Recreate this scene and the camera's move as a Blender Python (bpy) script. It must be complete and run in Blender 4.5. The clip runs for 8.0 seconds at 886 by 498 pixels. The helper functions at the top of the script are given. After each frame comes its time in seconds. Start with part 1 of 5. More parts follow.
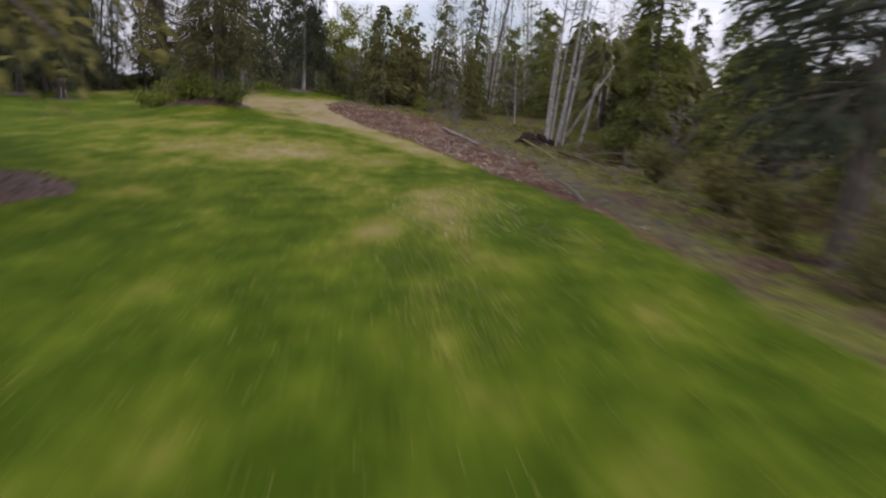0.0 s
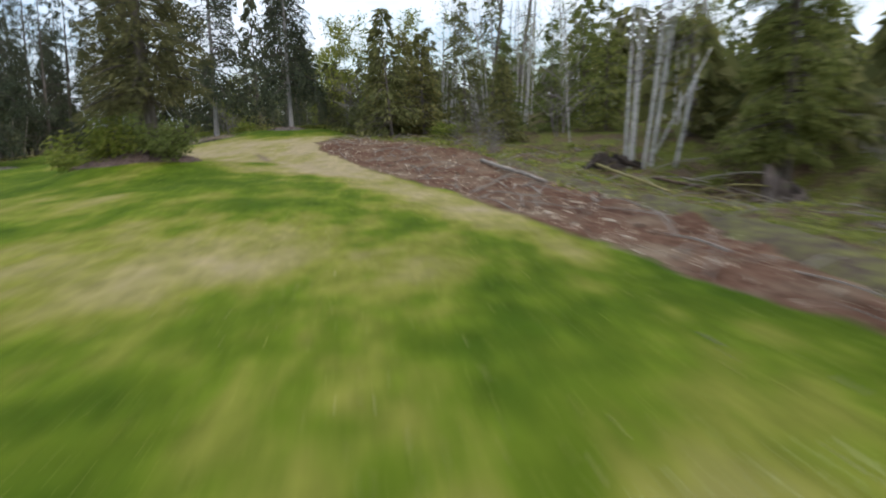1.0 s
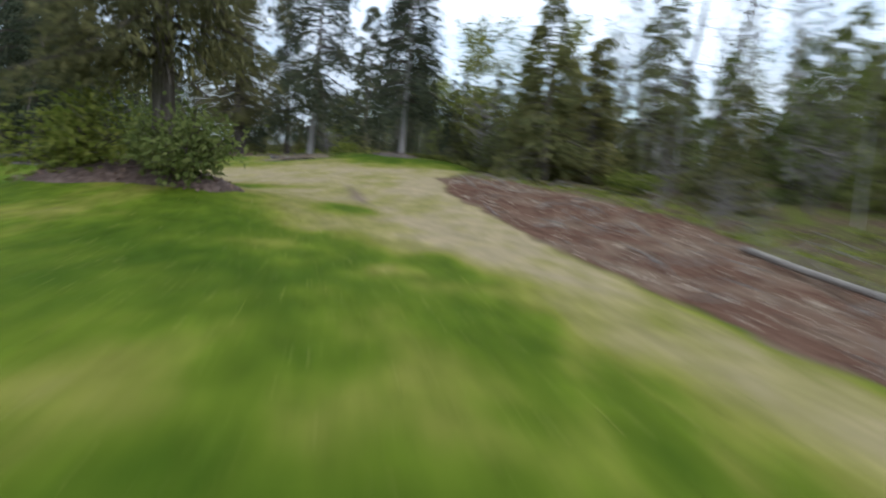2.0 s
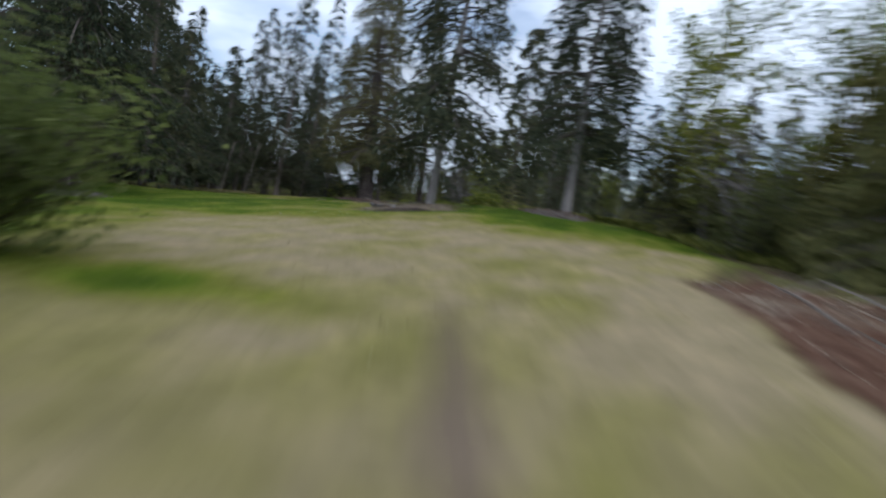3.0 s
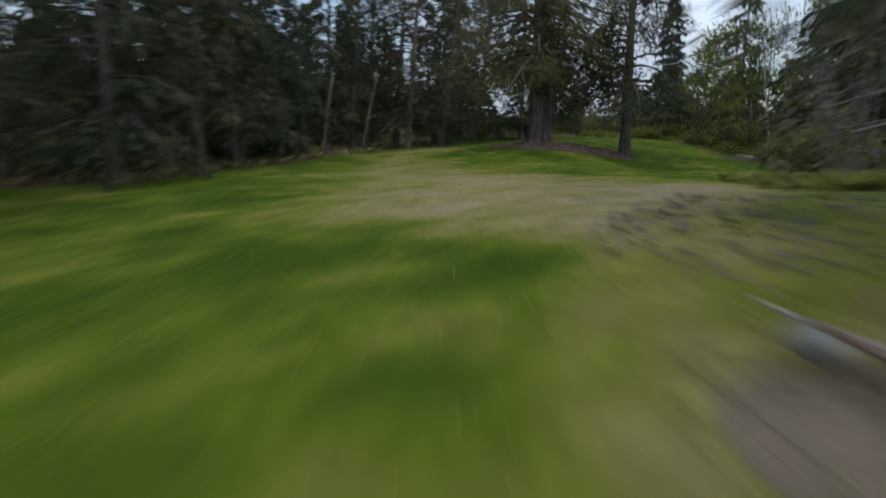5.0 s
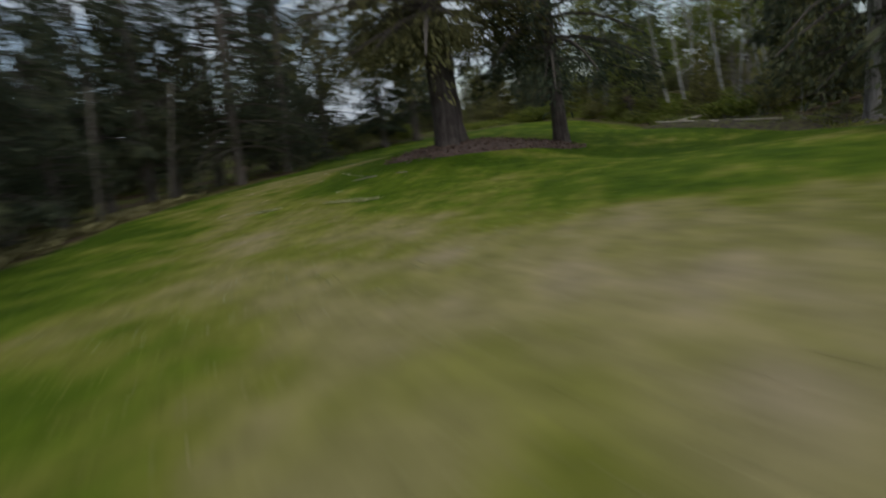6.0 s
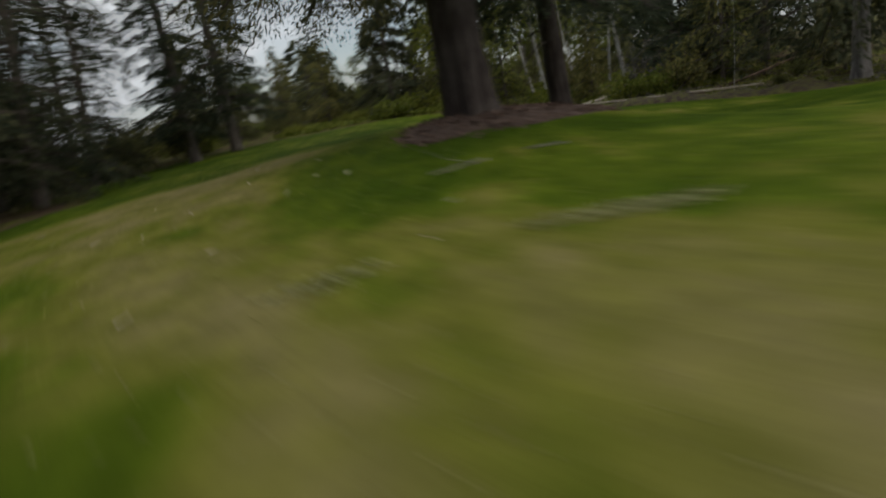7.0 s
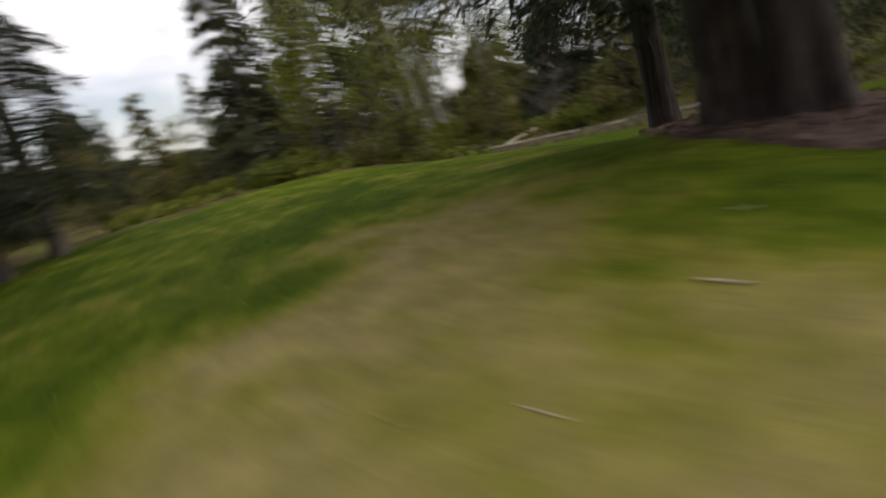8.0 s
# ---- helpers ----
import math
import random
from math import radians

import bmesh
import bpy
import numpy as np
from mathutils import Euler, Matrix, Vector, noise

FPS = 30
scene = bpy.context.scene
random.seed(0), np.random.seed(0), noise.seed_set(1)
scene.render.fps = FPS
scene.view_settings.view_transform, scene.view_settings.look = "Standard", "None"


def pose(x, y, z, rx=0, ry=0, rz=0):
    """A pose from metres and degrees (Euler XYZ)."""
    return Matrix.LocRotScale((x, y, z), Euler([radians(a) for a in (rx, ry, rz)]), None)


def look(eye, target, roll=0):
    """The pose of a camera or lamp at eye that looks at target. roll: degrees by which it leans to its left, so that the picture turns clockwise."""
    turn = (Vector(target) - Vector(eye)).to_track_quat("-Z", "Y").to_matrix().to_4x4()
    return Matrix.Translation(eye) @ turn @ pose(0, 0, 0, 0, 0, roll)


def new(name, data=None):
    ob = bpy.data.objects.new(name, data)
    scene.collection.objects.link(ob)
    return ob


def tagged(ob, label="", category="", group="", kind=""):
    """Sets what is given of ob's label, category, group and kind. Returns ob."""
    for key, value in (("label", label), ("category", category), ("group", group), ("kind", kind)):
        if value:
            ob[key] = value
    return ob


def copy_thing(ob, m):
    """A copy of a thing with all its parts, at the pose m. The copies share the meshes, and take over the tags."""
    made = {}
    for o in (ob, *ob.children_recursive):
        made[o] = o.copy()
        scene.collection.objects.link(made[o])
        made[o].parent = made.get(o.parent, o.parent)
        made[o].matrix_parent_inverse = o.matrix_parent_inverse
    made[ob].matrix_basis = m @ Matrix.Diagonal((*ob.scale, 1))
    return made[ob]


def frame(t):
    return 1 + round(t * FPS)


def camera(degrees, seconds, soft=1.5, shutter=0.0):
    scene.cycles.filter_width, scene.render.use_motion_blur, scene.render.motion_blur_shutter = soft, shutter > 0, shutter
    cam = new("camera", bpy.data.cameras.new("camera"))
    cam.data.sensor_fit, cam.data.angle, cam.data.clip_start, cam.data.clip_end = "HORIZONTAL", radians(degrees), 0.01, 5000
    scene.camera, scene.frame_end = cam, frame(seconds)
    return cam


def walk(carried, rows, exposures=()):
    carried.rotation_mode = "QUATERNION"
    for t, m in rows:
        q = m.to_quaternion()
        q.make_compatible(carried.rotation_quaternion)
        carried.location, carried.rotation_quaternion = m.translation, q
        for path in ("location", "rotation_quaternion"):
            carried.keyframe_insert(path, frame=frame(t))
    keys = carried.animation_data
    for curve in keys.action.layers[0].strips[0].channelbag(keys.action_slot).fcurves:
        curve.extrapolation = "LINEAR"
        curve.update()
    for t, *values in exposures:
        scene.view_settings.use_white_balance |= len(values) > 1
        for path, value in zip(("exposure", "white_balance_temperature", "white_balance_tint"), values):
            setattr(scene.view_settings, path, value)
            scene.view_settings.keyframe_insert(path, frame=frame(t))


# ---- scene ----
SHUTTER = 0.95
cam = camera(75.0, 8.0, 2.0, SHUTTER)
PATH = [
    (0, (0.000, 0.017, 1.384), (0.334, 9.648, -1.285), 2.75),
    (0.5, (-0.301, 3.250, 1.321), (-0.171, 12.951, -1.101), -0.34),
    (1, (-0.819, 7.123, 1.223), (-0.702, 16.856, -1.068), -3.17),
    (1.5, (-1.346, 10.454, 1.085), (-2.005, 20.237, -0.880), -1.09),
    (1.7, (-1.947, 11.982, 1.089), (-2.759, 21.769, -0.794), 1.28),
    (2.8, (-4.488, 20.742, 0.789), (-7.769, 30.147, -0.101), 6.35),
    (3, (-5.024, 22.236, 0.953), (-8.736, 31.479, 0.063), 7.05),
    (3.5, (-6.429, 24.801, 1.319), (-11.071, 33.583, 0.171), 10.38),
    (4, (-8.310, 27.838, 1.469), (-13.801, 35.932, -0.615), 8.22),
    (4.2, (-8.900, 28.678, 1.525), (-14.592, 36.566, -0.791), 7.42),
    (5.3, (-13.921, 35.310, 1.136), (-19.560, 43.270, -1.067), -3.15),
    (5.5, (-15.032, 36.449, 1.107), (-20.223, 44.706, -1.101), -4.89),
    (6, (-18.205, 39.358, 1.065), (-21.774, 48.413, -1.231), -8.45),
    (6.5, (-21.513, 41.907, 0.890), (-22.920, 51.459, -1.715), -8.99),
    (7, (-24.507, 45.044, 0.600), (-23.712, 54.670, -1.989), -10.05),
    (7.5, (-26.662, 48.032, 0.628), (-24.178, 57.489, -1.471), -11.78),
    (7.8, (-27.620, 49.354, 0.733), (-23.957, 58.417, -1.375), -12.51),
    (8, (-28.326, 50.528, 1.049), (-23.585, 58.999, -1.353), -14.38),
]
EXPOSURES = [(0.0, -0.9, 6400, 22), (0.5, -0.7, 5900, 16), (1.0, -0.46, 6050, 8), (1.7, -0.46, 5700, 6), (2.8, -0.99, 5650, 9), (3.1, -1.02, 5600, 9), (3.5, -0.97, 5600, 8),
             (4.0, -1.15, 5671, 7), (4.2, -1.15, 5700, 6), (5.3, -1.12, 5750, 8), (6.0, -1.37, 6100, 6), (6.5, -1.2, 6800, 12), (7.0, -1.45, 6700, 7), (7.5, -1.05, 6800, 2), (8.0, -0.8, 7000, 16)]
walk(cam, [(t, look(eye, target, roll)) for t, eye, target, roll in PATH], EXPOSURES)

# ---- sky and sun: bright broken cloud, brighter overhead than at the horizon, soft light from the south-east ----
SUN_ELEVATION, SUN_AZIMUTH = 42.0, 140.0
world = bpy.data.worlds.new("sky")
scene.world = world
world.use_nodes = True
wn = world.node_tree
wn.nodes.clear()


def wadd(kind, **values):
    n = wn.nodes.new(kind)
    for k, v in values.items():
        n.inputs[k].default_value = v
    return n


sky = wn.nodes.new("ShaderNodeTexSky")
sky.sky_type = "NISHITA"
sky.sun_disc = False
sky.sun_elevation = radians(SUN_ELEVATION)
sky.sun_rotation = radians(SUN_AZIMUTH)
coords = wn.nodes.new("ShaderNodeTexCoord")
stretch = wn.nodes.new("ShaderNodeMapping")
stretch.inputs["Scale"].default_value = (1.0, 1.0, 2.6)
clouds = wadd("ShaderNodeTexNoise", Scale=2.3, Detail=6.0, Roughness=0.55)
cover = wn.nodes.new("ShaderNodeValToRGB")
cover.color_ramp.elements[0].position = 0.41
cover.color_ramp.elements[1].position = 0.55
cover.color_ramp.elements[0].color = (0.3, 0.3, 0.3, 1)
cloud_tone = wn.nodes.new("ShaderNodeRGB")
cloud_tone.outputs[0].default_value = (16.6, 17.4, 18.8, 1)
height = wn.nodes.new("ShaderNodeSeparateXYZ")
overcast = wn.nodes.new("ShaderNodeMath")
overcast.operation = "MULTIPLY_ADD"
overcast.inputs[1].default_value, overcast.inputs[2].default_value = 0.5, 0.5
deck = wn.nodes.new("ShaderNodeVectorMath")
deck.operation = "SCALE"
mix = wn.nodes.new("ShaderNodeMix")
mix.data_type = "RGBA"
back = wadd("ShaderNodeBackground", Strength=0.2)
out = wn.nodes.new("ShaderNodeOutputWorld")
wn.links.new(coords.outputs["Generated"], stretch.inputs["Vector"])
wn.links.new(stretch.outputs["Vector"], clouds.inputs["Vector"])
wn.links.new(clouds.outputs["Fac"], cover.inputs["Fac"])
wn.links.new(cover.outputs["Color"], mix.inputs["Factor"])
wn.links.new(sky.outputs["Color"], mix.inputs["A"])
wn.links.new(coords.outputs["Generated"], height.inputs["Vector"])
wn.links.new(height.outputs["Z"], overcast.inputs[0])
wn.links.new(cloud_tone.outputs[0], deck.inputs[0])
wn.links.new(overcast.outputs["Value"], deck.inputs["Scale"])
wn.links.new(deck.outputs["Vector"], mix.inputs["B"])
wn.links.new(mix.outputs["Result"], back.inputs["Color"])
wn.links.new(back.outputs["Background"], out.inputs["Surface"])

sun = new("sun", bpy.data.lights.new("sun", "SUN"))
sun.data.energy = 2.3
sun.data.angle = radians(12)
sun.data.color = (1.0, 0.95, 0.87)
az, el = radians(SUN_AZIMUTH), radians(SUN_ELEVATION)
sun.matrix_world = look((math.sin(az) * math.cos(el) * 50, math.cos(az) * math.cos(el) * 50, math.sin(el) * 50), (0, 0, 0))


# ---- materials ----
class Nodes:
    """Short-hand for building one material's node tree."""

    def __init__(self, name):
        self.mat = bpy.data.materials.new(name)
        self.mat.use_nodes = True
        self.tree = self.mat.node_tree
        self.bsdf = self.tree.nodes["Principled BSDF"]
        self.bsdf.inputs["Specular IOR Level"].default_value = 0.25

    def add(self, kind, links=None, **values):
        n = self.tree.nodes.new(kind)
        for k, v in values.items():
            n.inputs[k.replace("_", " ")].default_value = v
        for k, v in (links or {}).items():
            self.tree.links.new(v, n.inputs[k])
        return n

    def link(self, a, b):
        self.tree.links.new(a, b)

    def where(self, scale=(1, 1, 1), space="Object"):
        c = self.tree.nodes.new("ShaderNodeTexCoord")
        m = self.add("ShaderNodeMapping", {"Vector": c.outputs[space]}, Scale=scale)
        return m.outputs["Vector"]

    def noise(self, vector, scale, detail=4.0, rough=0.55):
        return self.add("ShaderNodeTexNoise", {"Vector": vector}, Scale=scale, Detail=detail, Roughness=rough).outputs["Fac"]

    def ramp(self, fac, stops):
        r = self.tree.nodes.new("ShaderNodeValToRGB")
        e = r.color_ramp.elements
        while len(e) < len(stops):
            e.new(0.5)
        for item, (p, c) in zip(e, stops):
            item.position = p
            item.color = (*c, 1) if len(c) == 3 else c
        self.link(fac, r.inputs["Fac"])
        return r.outputs["Color"]

    def blend(self, fac, a, b, mode="MIX"):
        m = self.tree.nodes.new("ShaderNodeMix")
        m.data_type = "RGBA"
        m.blend_type = mode
        for slot, v in (("Factor", fac), ("A", a), ("B", b)):
            if isinstance(v, (int, float)):
                m.inputs[slot].default_value = v
            elif isinstance(v, tuple):
                m.inputs[slot].default_value = (*v, 1)
            else:
                self.link(v, m.inputs[slot])
        return m.outputs["Result"]

    def sums(self, op, a, b):
        m = self.tree.nodes.new("ShaderNodeMath")
        m.operation = op
        m.use_clamp = op in ("ADD", "SUBTRACT", "MULTIPLY")
        for i, v in enumerate((a, b)):
            if isinstance(v, (int, float)):
                m.inputs[i].default_value = v
            else:
                self.link(v, m.inputs[i])
        return m.outputs["Value"]

    def spread(self, terms, start=None):
        """Sum of noises about zero, each with its weight, on top of a starting value."""
        total = start
        for fac, weight in terms:
            m = self.tree.nodes.new("ShaderNodeMath")
            m.operation = "MULTIPLY_ADD"
            self.link(fac, m.inputs[0])
            m.inputs[1].default_value = weight
            m.inputs[2].default_value = -0.5 * weight
            if total is not None:
                t = self.tree.nodes.new("ShaderNodeMath")
                self.link(total, t.inputs[0])
                self.link(m.outputs["Value"], t.inputs[1])
                total = t.outputs["Value"]
            else:
                total = m.outputs["Value"]
        return total

    def shift(self, value, by):
        m = self.tree.nodes.new("ShaderNodeMath")
        self.link(value, m.inputs[0])
        m.inputs[1].default_value = by
        return m.outputs["Value"]

    def attribute(self, name):
        a = self.tree.nodes.new("ShaderNodeAttribute")
        a.attribute_name = name
        return a.outputs["Fac"]

    def done(self, colour, rough=0.85, height=None, depth=0.02, strength=0.6):
        if isinstance(colour, tuple):
            self.bsdf.inputs["Base Color"].default_value = (*colour, 1)
        else:
            self.link(colour, self.bsdf.inputs["Base Color"])
        self.bsdf.inputs["Roughness"].default_value = rough
        if height is not None:
            b = self.add("ShaderNodeBump", {"Height": height}, Strength=strength, Distance=depth)
            self.link(b.outputs["Normal"], self.bsdf.inputs["Normal"])
        return self.mat


def ground_material():
    n = Nodes("mown_lawn_and_forest_floor")
    v = n.where()
    fine, mid, broad = n.noise(v, 9.0, 5), n.noise(v, 1.1, 5, 0.6), n.noise(v, 0.3, 4, 0.6)
    streak = n.noise(n.where((1.0, 0.4, 1.0)), 2.2, 4)
    grain = n.ramp(fine, [(0.25, (0.75, 0.75, 0.75)), (0.55, (1, 1, 1)), (0.8, (1.24, 1.22, 1.18))])
    blotch = n.noise(n.where((1.0, 0.7, 1.0)), 0.75, 3, 0.5)
    patch = n.spread([(broad, 1.0), (mid, 0.8), (streak, 0.8), (blotch, 0.6)])
    dry = n.sums("ADD", n.sums("MULTIPLY", n.attribute("dry"), 0.7), n.shift(patch, 0.15))
    lawn = n.ramp(dry, [(0.0, (0.039, 0.066, 0.0038)), (0.25, (0.076, 0.104, 0.0075)), (0.45, (0.138, 0.137, 0.023)), (0.62, (0.172, 0.153, 0.047)), (0.8, (0.208, 0.174, 0.072)), (1.0, (0.24, 0.19, 0.108))])
    lawn = n.blend(1.0, lawn, grain, "MULTIPLY")
    clump = n.noise(n.where((1.0, 0.75, 1.0)), 3.4, 3, 0.5)
    lawn = n.blend(1.0, lawn, n.ramp(clump, [(0.3, (0.86, 0.87, 0.84)), (0.5, (1, 1, 1)), (0.7, (1.2, 1.18, 1.2))]), "MULTIPLY")
    off_track = n.sums("ABSOLUTE", n.spread([(mid, 0.12), (fine, 0.05)], n.attribute("track")), 0.0)
    bare_track = n.sums("MULTIPLY", n.ramp(off_track, [(0.02, (0.72, 0.72, 0.72)), (0.2, (0, 0, 0))]), n.attribute("track_reach"))
    lawn = n.blend(bare_track, lawn, (0.115, 0.082, 0.066))
    litter = n.ramp(fine, [(0.25, (0.035, 0.026, 0.016)), (0.5, (0.075, 0.052, 0.032)), (0.78, (0.145, 0.104, 0.064))])
    moss = n.ramp(fine, [(0.3, (0.05, 0.056, 0.012)), (0.7, (0.125, 0.132, 0.03))])
    floor = n.blend(n.ramp(mid, [(0.43, (0, 0, 0)), (0.58, (1, 1, 1))]), litter, moss)
    soil = n.ramp(n.noise(v, 5.0, 8, 0.7), [(0.3, (0.03, 0.0145, 0.0085)), (0.5, (0.082, 0.043, 0.027)), (0.75, (0.165, 0.108, 0.074))])
    soil = n.blend(n.ramp(n.noise(v, 0.9, 5, 0.6), [(0.48, (0, 0, 0)), (0.68, (0.5, 0.5, 0.5))]), soil, n.ramp(fine, [(0.3, (0.12, 0.09, 0.06)), (0.7, (0.27, 0.22, 0.155))]))
    edge = n.sums("ADD", n.attribute("woods"), n.sums("MULTIPLY", n.sums("SUBTRACT", mid, 0.5), 0.8))
    edge = n.sums("SUBTRACT", edge, n.sums("MULTIPLY", n.sums("SUBTRACT", 0.5, mid), 0.8))
    col = n.blend(n.ramp(edge, [(0.42, (0, 0, 0)), (0.58, (1, 1, 1))]), lawn, floor)
    bare = n.shift(n.spread([(mid, 0.9), (fine, 0.3)]), 0.0)
    bare = n.sums("ADD", n.attribute("soil"), bare)
    col = n.blend(n.ramp(bare, [(0.4, (0, 0, 0)), (0.56, (1, 1, 1))]), col, soil)
    n.bsdf.inputs["Specular IOR Level"].default_value = 0.04
    return n.done(col, 0.95, n.sums("ADD", n.sums("MULTIPLY", fine, 0.6), n.sums("MULTIPLY", mid, 0.4)), 0.06, 0.7)


def bark_material(name, dark, mid, pale, stretch=0.12, scale=14.0, moss=0.0):
    n = Nodes(name)
    v = n.where((1, 1, stretch))
    ridge, blotch = n.noise(v, scale, 6, 0.65), n.noise(n.where(), 2.2, 4)
    col = n.ramp(ridge, [(0.32, dark), (0.52, mid), (0.72, pale)])
    col = n.blend(n.ramp(blotch, [(0.45, (0, 0, 0)), (0.7, (0.55, 0.55, 0.55))]), col, pale)
    if moss:
        col = n.blend(n.ramp(n.noise(n.where(), 3.1, 5), [(0.55, (0, 0, 0)), (0.68, (moss, moss, moss))]), col, (0.06, 0.07, 0.02))
    return n.done(col, 0.92, ridge, 0.04, 1.0)


def birch_material():
    n = Nodes("white_birch_bark")
    v = n.where((1, 1, 5.0))
    bands = n.noise(v, 2.6, 5, 0.7)
    col = n.ramp(bands, [(0.33, (0.06, 0.05, 0.045)), (0.42, (0.3, 0.285, 0.265)), (0.7, (0.56, 0.54, 0.5))])
    col = n.blend(n.ramp(n.noise(n.where(), 1.3, 3), [(0.5, (0, 0, 0)), (0.75, (0.5, 0.5, 0.5))]), col, (0.25, 0.23, 0.19))
    return n.done(col, 0.75, bands, 0.01, 0.5)


def leaf_material(name, tones, glow=0.35):
    """Leaves or needles: light passes partly through; each spray has its own tone."""
    n = Nodes(name)
    geo = n.tree.nodes.new("ShaderNodeNewGeometry")
    info = n.tree.nodes.new("ShaderNodeObjectInfo")
    col = n.ramp(geo.outputs["Random Per Island"], [(0.0, tones[0]), (0.5, tones[1]), (1.0, tones[2])])
    tree_tone = n.ramp(info.outputs["Random"], [(0.0, (0.72, 0.78, 0.8)), (1.0, (1.2, 1.1, 0.95))])
    col = n.blend(1.0, col, tree_tone, "MULTIPLY")
    n.link(col, n.bsdf.inputs["Base Color"])
    n.bsdf.inputs["Roughness"].default_value = 0.7
    n.bsdf.inputs["Specular IOR Level"].default_value = 0.15
    thin = n.add("ShaderNodeBsdfTranslucent", {"Color": col})
    m = n.add("ShaderNodeMixShader", {1: n.bsdf.outputs["BSDF"], 2: thin.outputs["BSDF"]}, Fac=glow)
    n.link(m.outputs["Shader"], n.tree.nodes["Material Output"].inputs["Surface"])
    return n.mat


def mottled(name, stops, scale=6.0, rough=0.9, depth=0.02, stretch=(1, 1, 1), per_piece=0.0):
    n = Nodes(name)
    f = n.noise(n.where(stretch), scale, 6, 0.62)
    col = n.ramp(f, stops)
    if per_piece:
        geo = n.tree.nodes.new("ShaderNodeNewGeometry")
        k = 1.0 - per_piece
        col = n.blend(1.0, col, n.ramp(geo.outputs["Random Per Island"], [(0.0, (k, k, k)), (1.0, (1 + per_piece,) * 3)]), "MULTIPLY")
    return n.done(col, rough, f, depth, 0.8)


M_GROUND = ground_material()
M_BARK = bark_material("grey_brown_conifer_bark", (0.045, 0.036, 0.03), (0.11, 0.09, 0.075), (0.2, 0.175, 0.155), moss=0.5)
M_CEDAR = bark_material("reddish_cedar_bark", (0.014, 0.01, 0.009), (0.056, 0.044, 0.039), (0.125, 0.104, 0.094), 0.05, 17.0)
M_PALE = bark_material("pale_grey_bark", (0.11, 0.1, 0.092), (0.25, 0.23, 0.22), (0.38, 0.355, 0.345))
M_BIRCH = birch_material()
M_DARK_TWIG = mottled("dark_twigs", [(0.3, (0.035, 0.028, 0.022)), (0.7, (0.1, 0.082, 0.066))], 9)
M_GREY_TWIG = mottled("grey_bare_twigs", [(0.3, (0.09, 0.078, 0.07)), (0.7, (0.21, 0.185, 0.165))], 9)
M_NEEDLE = leaf_material("dark_conifer_sprays", [(0.03, 0.04, 0.024), (0.064, 0.076, 0.044), (0.12, 0.122, 0.066)])
M_OLIVE = leaf_material("olive_cedar_sprays", [(0.075, 0.084, 0.03), (0.15, 0.152, 0.055), (0.24, 0.225, 0.085)], 0.5)
M_FROND = leaf_material("grey_green_cedar_sprays", [(0.056, 0.062, 0.028), (0.118, 0.118, 0.053), (0.2, 0.185, 0.08)], 0.48)
M_YOUNG = leaf_material("bright_young_conifer_sprays", [(0.085, 0.105, 0.026), (0.165, 0.188, 0.048), (0.25, 0.26, 0.08)], 0.5)
M_SPRING = leaf_material("fresh_spring_leaves", [(0.09, 0.115, 0.018), (0.16, 0.19, 0.032), (0.25, 0.265, 0.06)], 0.45)
M_WOOD = mottled("weathered_grey_wood", [(0.25, (0.08, 0.066, 0.054)), (0.5, (0.18, 0.155, 0.13)), (0.75, (0.31, 0.275, 0.235))], 7, 0.85, 0.01, (1, 1, 6))
M_ROTTEN = mottled("dark_rotten_wood", [(0.25, (0.03, 0.02, 0.014)), (0.5, (0.09, 0.06, 0.042)), (0.75, (0.2, 0.15, 0.11))], 8, 0.95, 0.03)
M_MULCH = mottled("brown_bark_mulch", [(0.25, (0.034, 0.021, 0.016)), (0.5, (0.078, 0.052, 0.041)), (0.75, (0.15, 0.108, 0.088))], 14, 0.95, 0.03)
M_BERM = mottled("mossy_earth", [(0.25, (0.024, 0.018, 0.012)), (0.46, (0.058, 0.041, 0.025)), (0.56, (0.078, 0.075, 0.02)), (0.78, (0.13, 0.115, 0.038))], 5, 0.95, 0.05)
M_CLOD = mottled("red_brown_soil", [(0.25, (0.05, 0.03, 0.02)), (0.5, (0.1, 0.066, 0.046)), (0.75, (0.17, 0.125, 0.092))], 9, 0.95, 0.02)
M_CHIP = mottled("bark_chips", [(0.3, (0.065, 0.041, 0.031)), (0.7, (0.17, 0.115, 0.09))], 12, 0.9, 0.01, per_piece=0.35)
M_GREY_MULCH = mottled("grey_weathered_mulch", [(0.25, (0.06, 0.052, 0.046)), (0.5, (0.11, 0.095, 0.082)), (0.75, (0.2, 0.176, 0.155))], 12, 0.95, 0.03)
M_LITTER = mottled("brown_litter_and_mulch", [(0.25, (0.078, 0.057, 0.04)), (0.5, (0.138, 0.105, 0.072)), (0.75, (0.22, 0.175, 0.115))], 7, 0.95, 0.03)
M_DARK_SOIL = mottled("dark_damp_soil", [(0.3, (0.02, 0.014, 0.011)), (0.7, (0.06, 0.042, 0.033))], 9, 0.95, 0.03)
M_STONE = mottled("grey_field_stone", [(0.25, (0.08, 0.076, 0.072)), (0.5, (0.16, 0.152, 0.145)), (0.75, (0.27, 0.26, 0.25))], 8, 0.85, 0.02, per_piece=0.2)
M_GRASS = leaf_material("grass_blades", [(0.09, 0.12, 0.012), (0.14, 0.17, 0.024), (0.22, 0.21, 0.06)], 0.4)
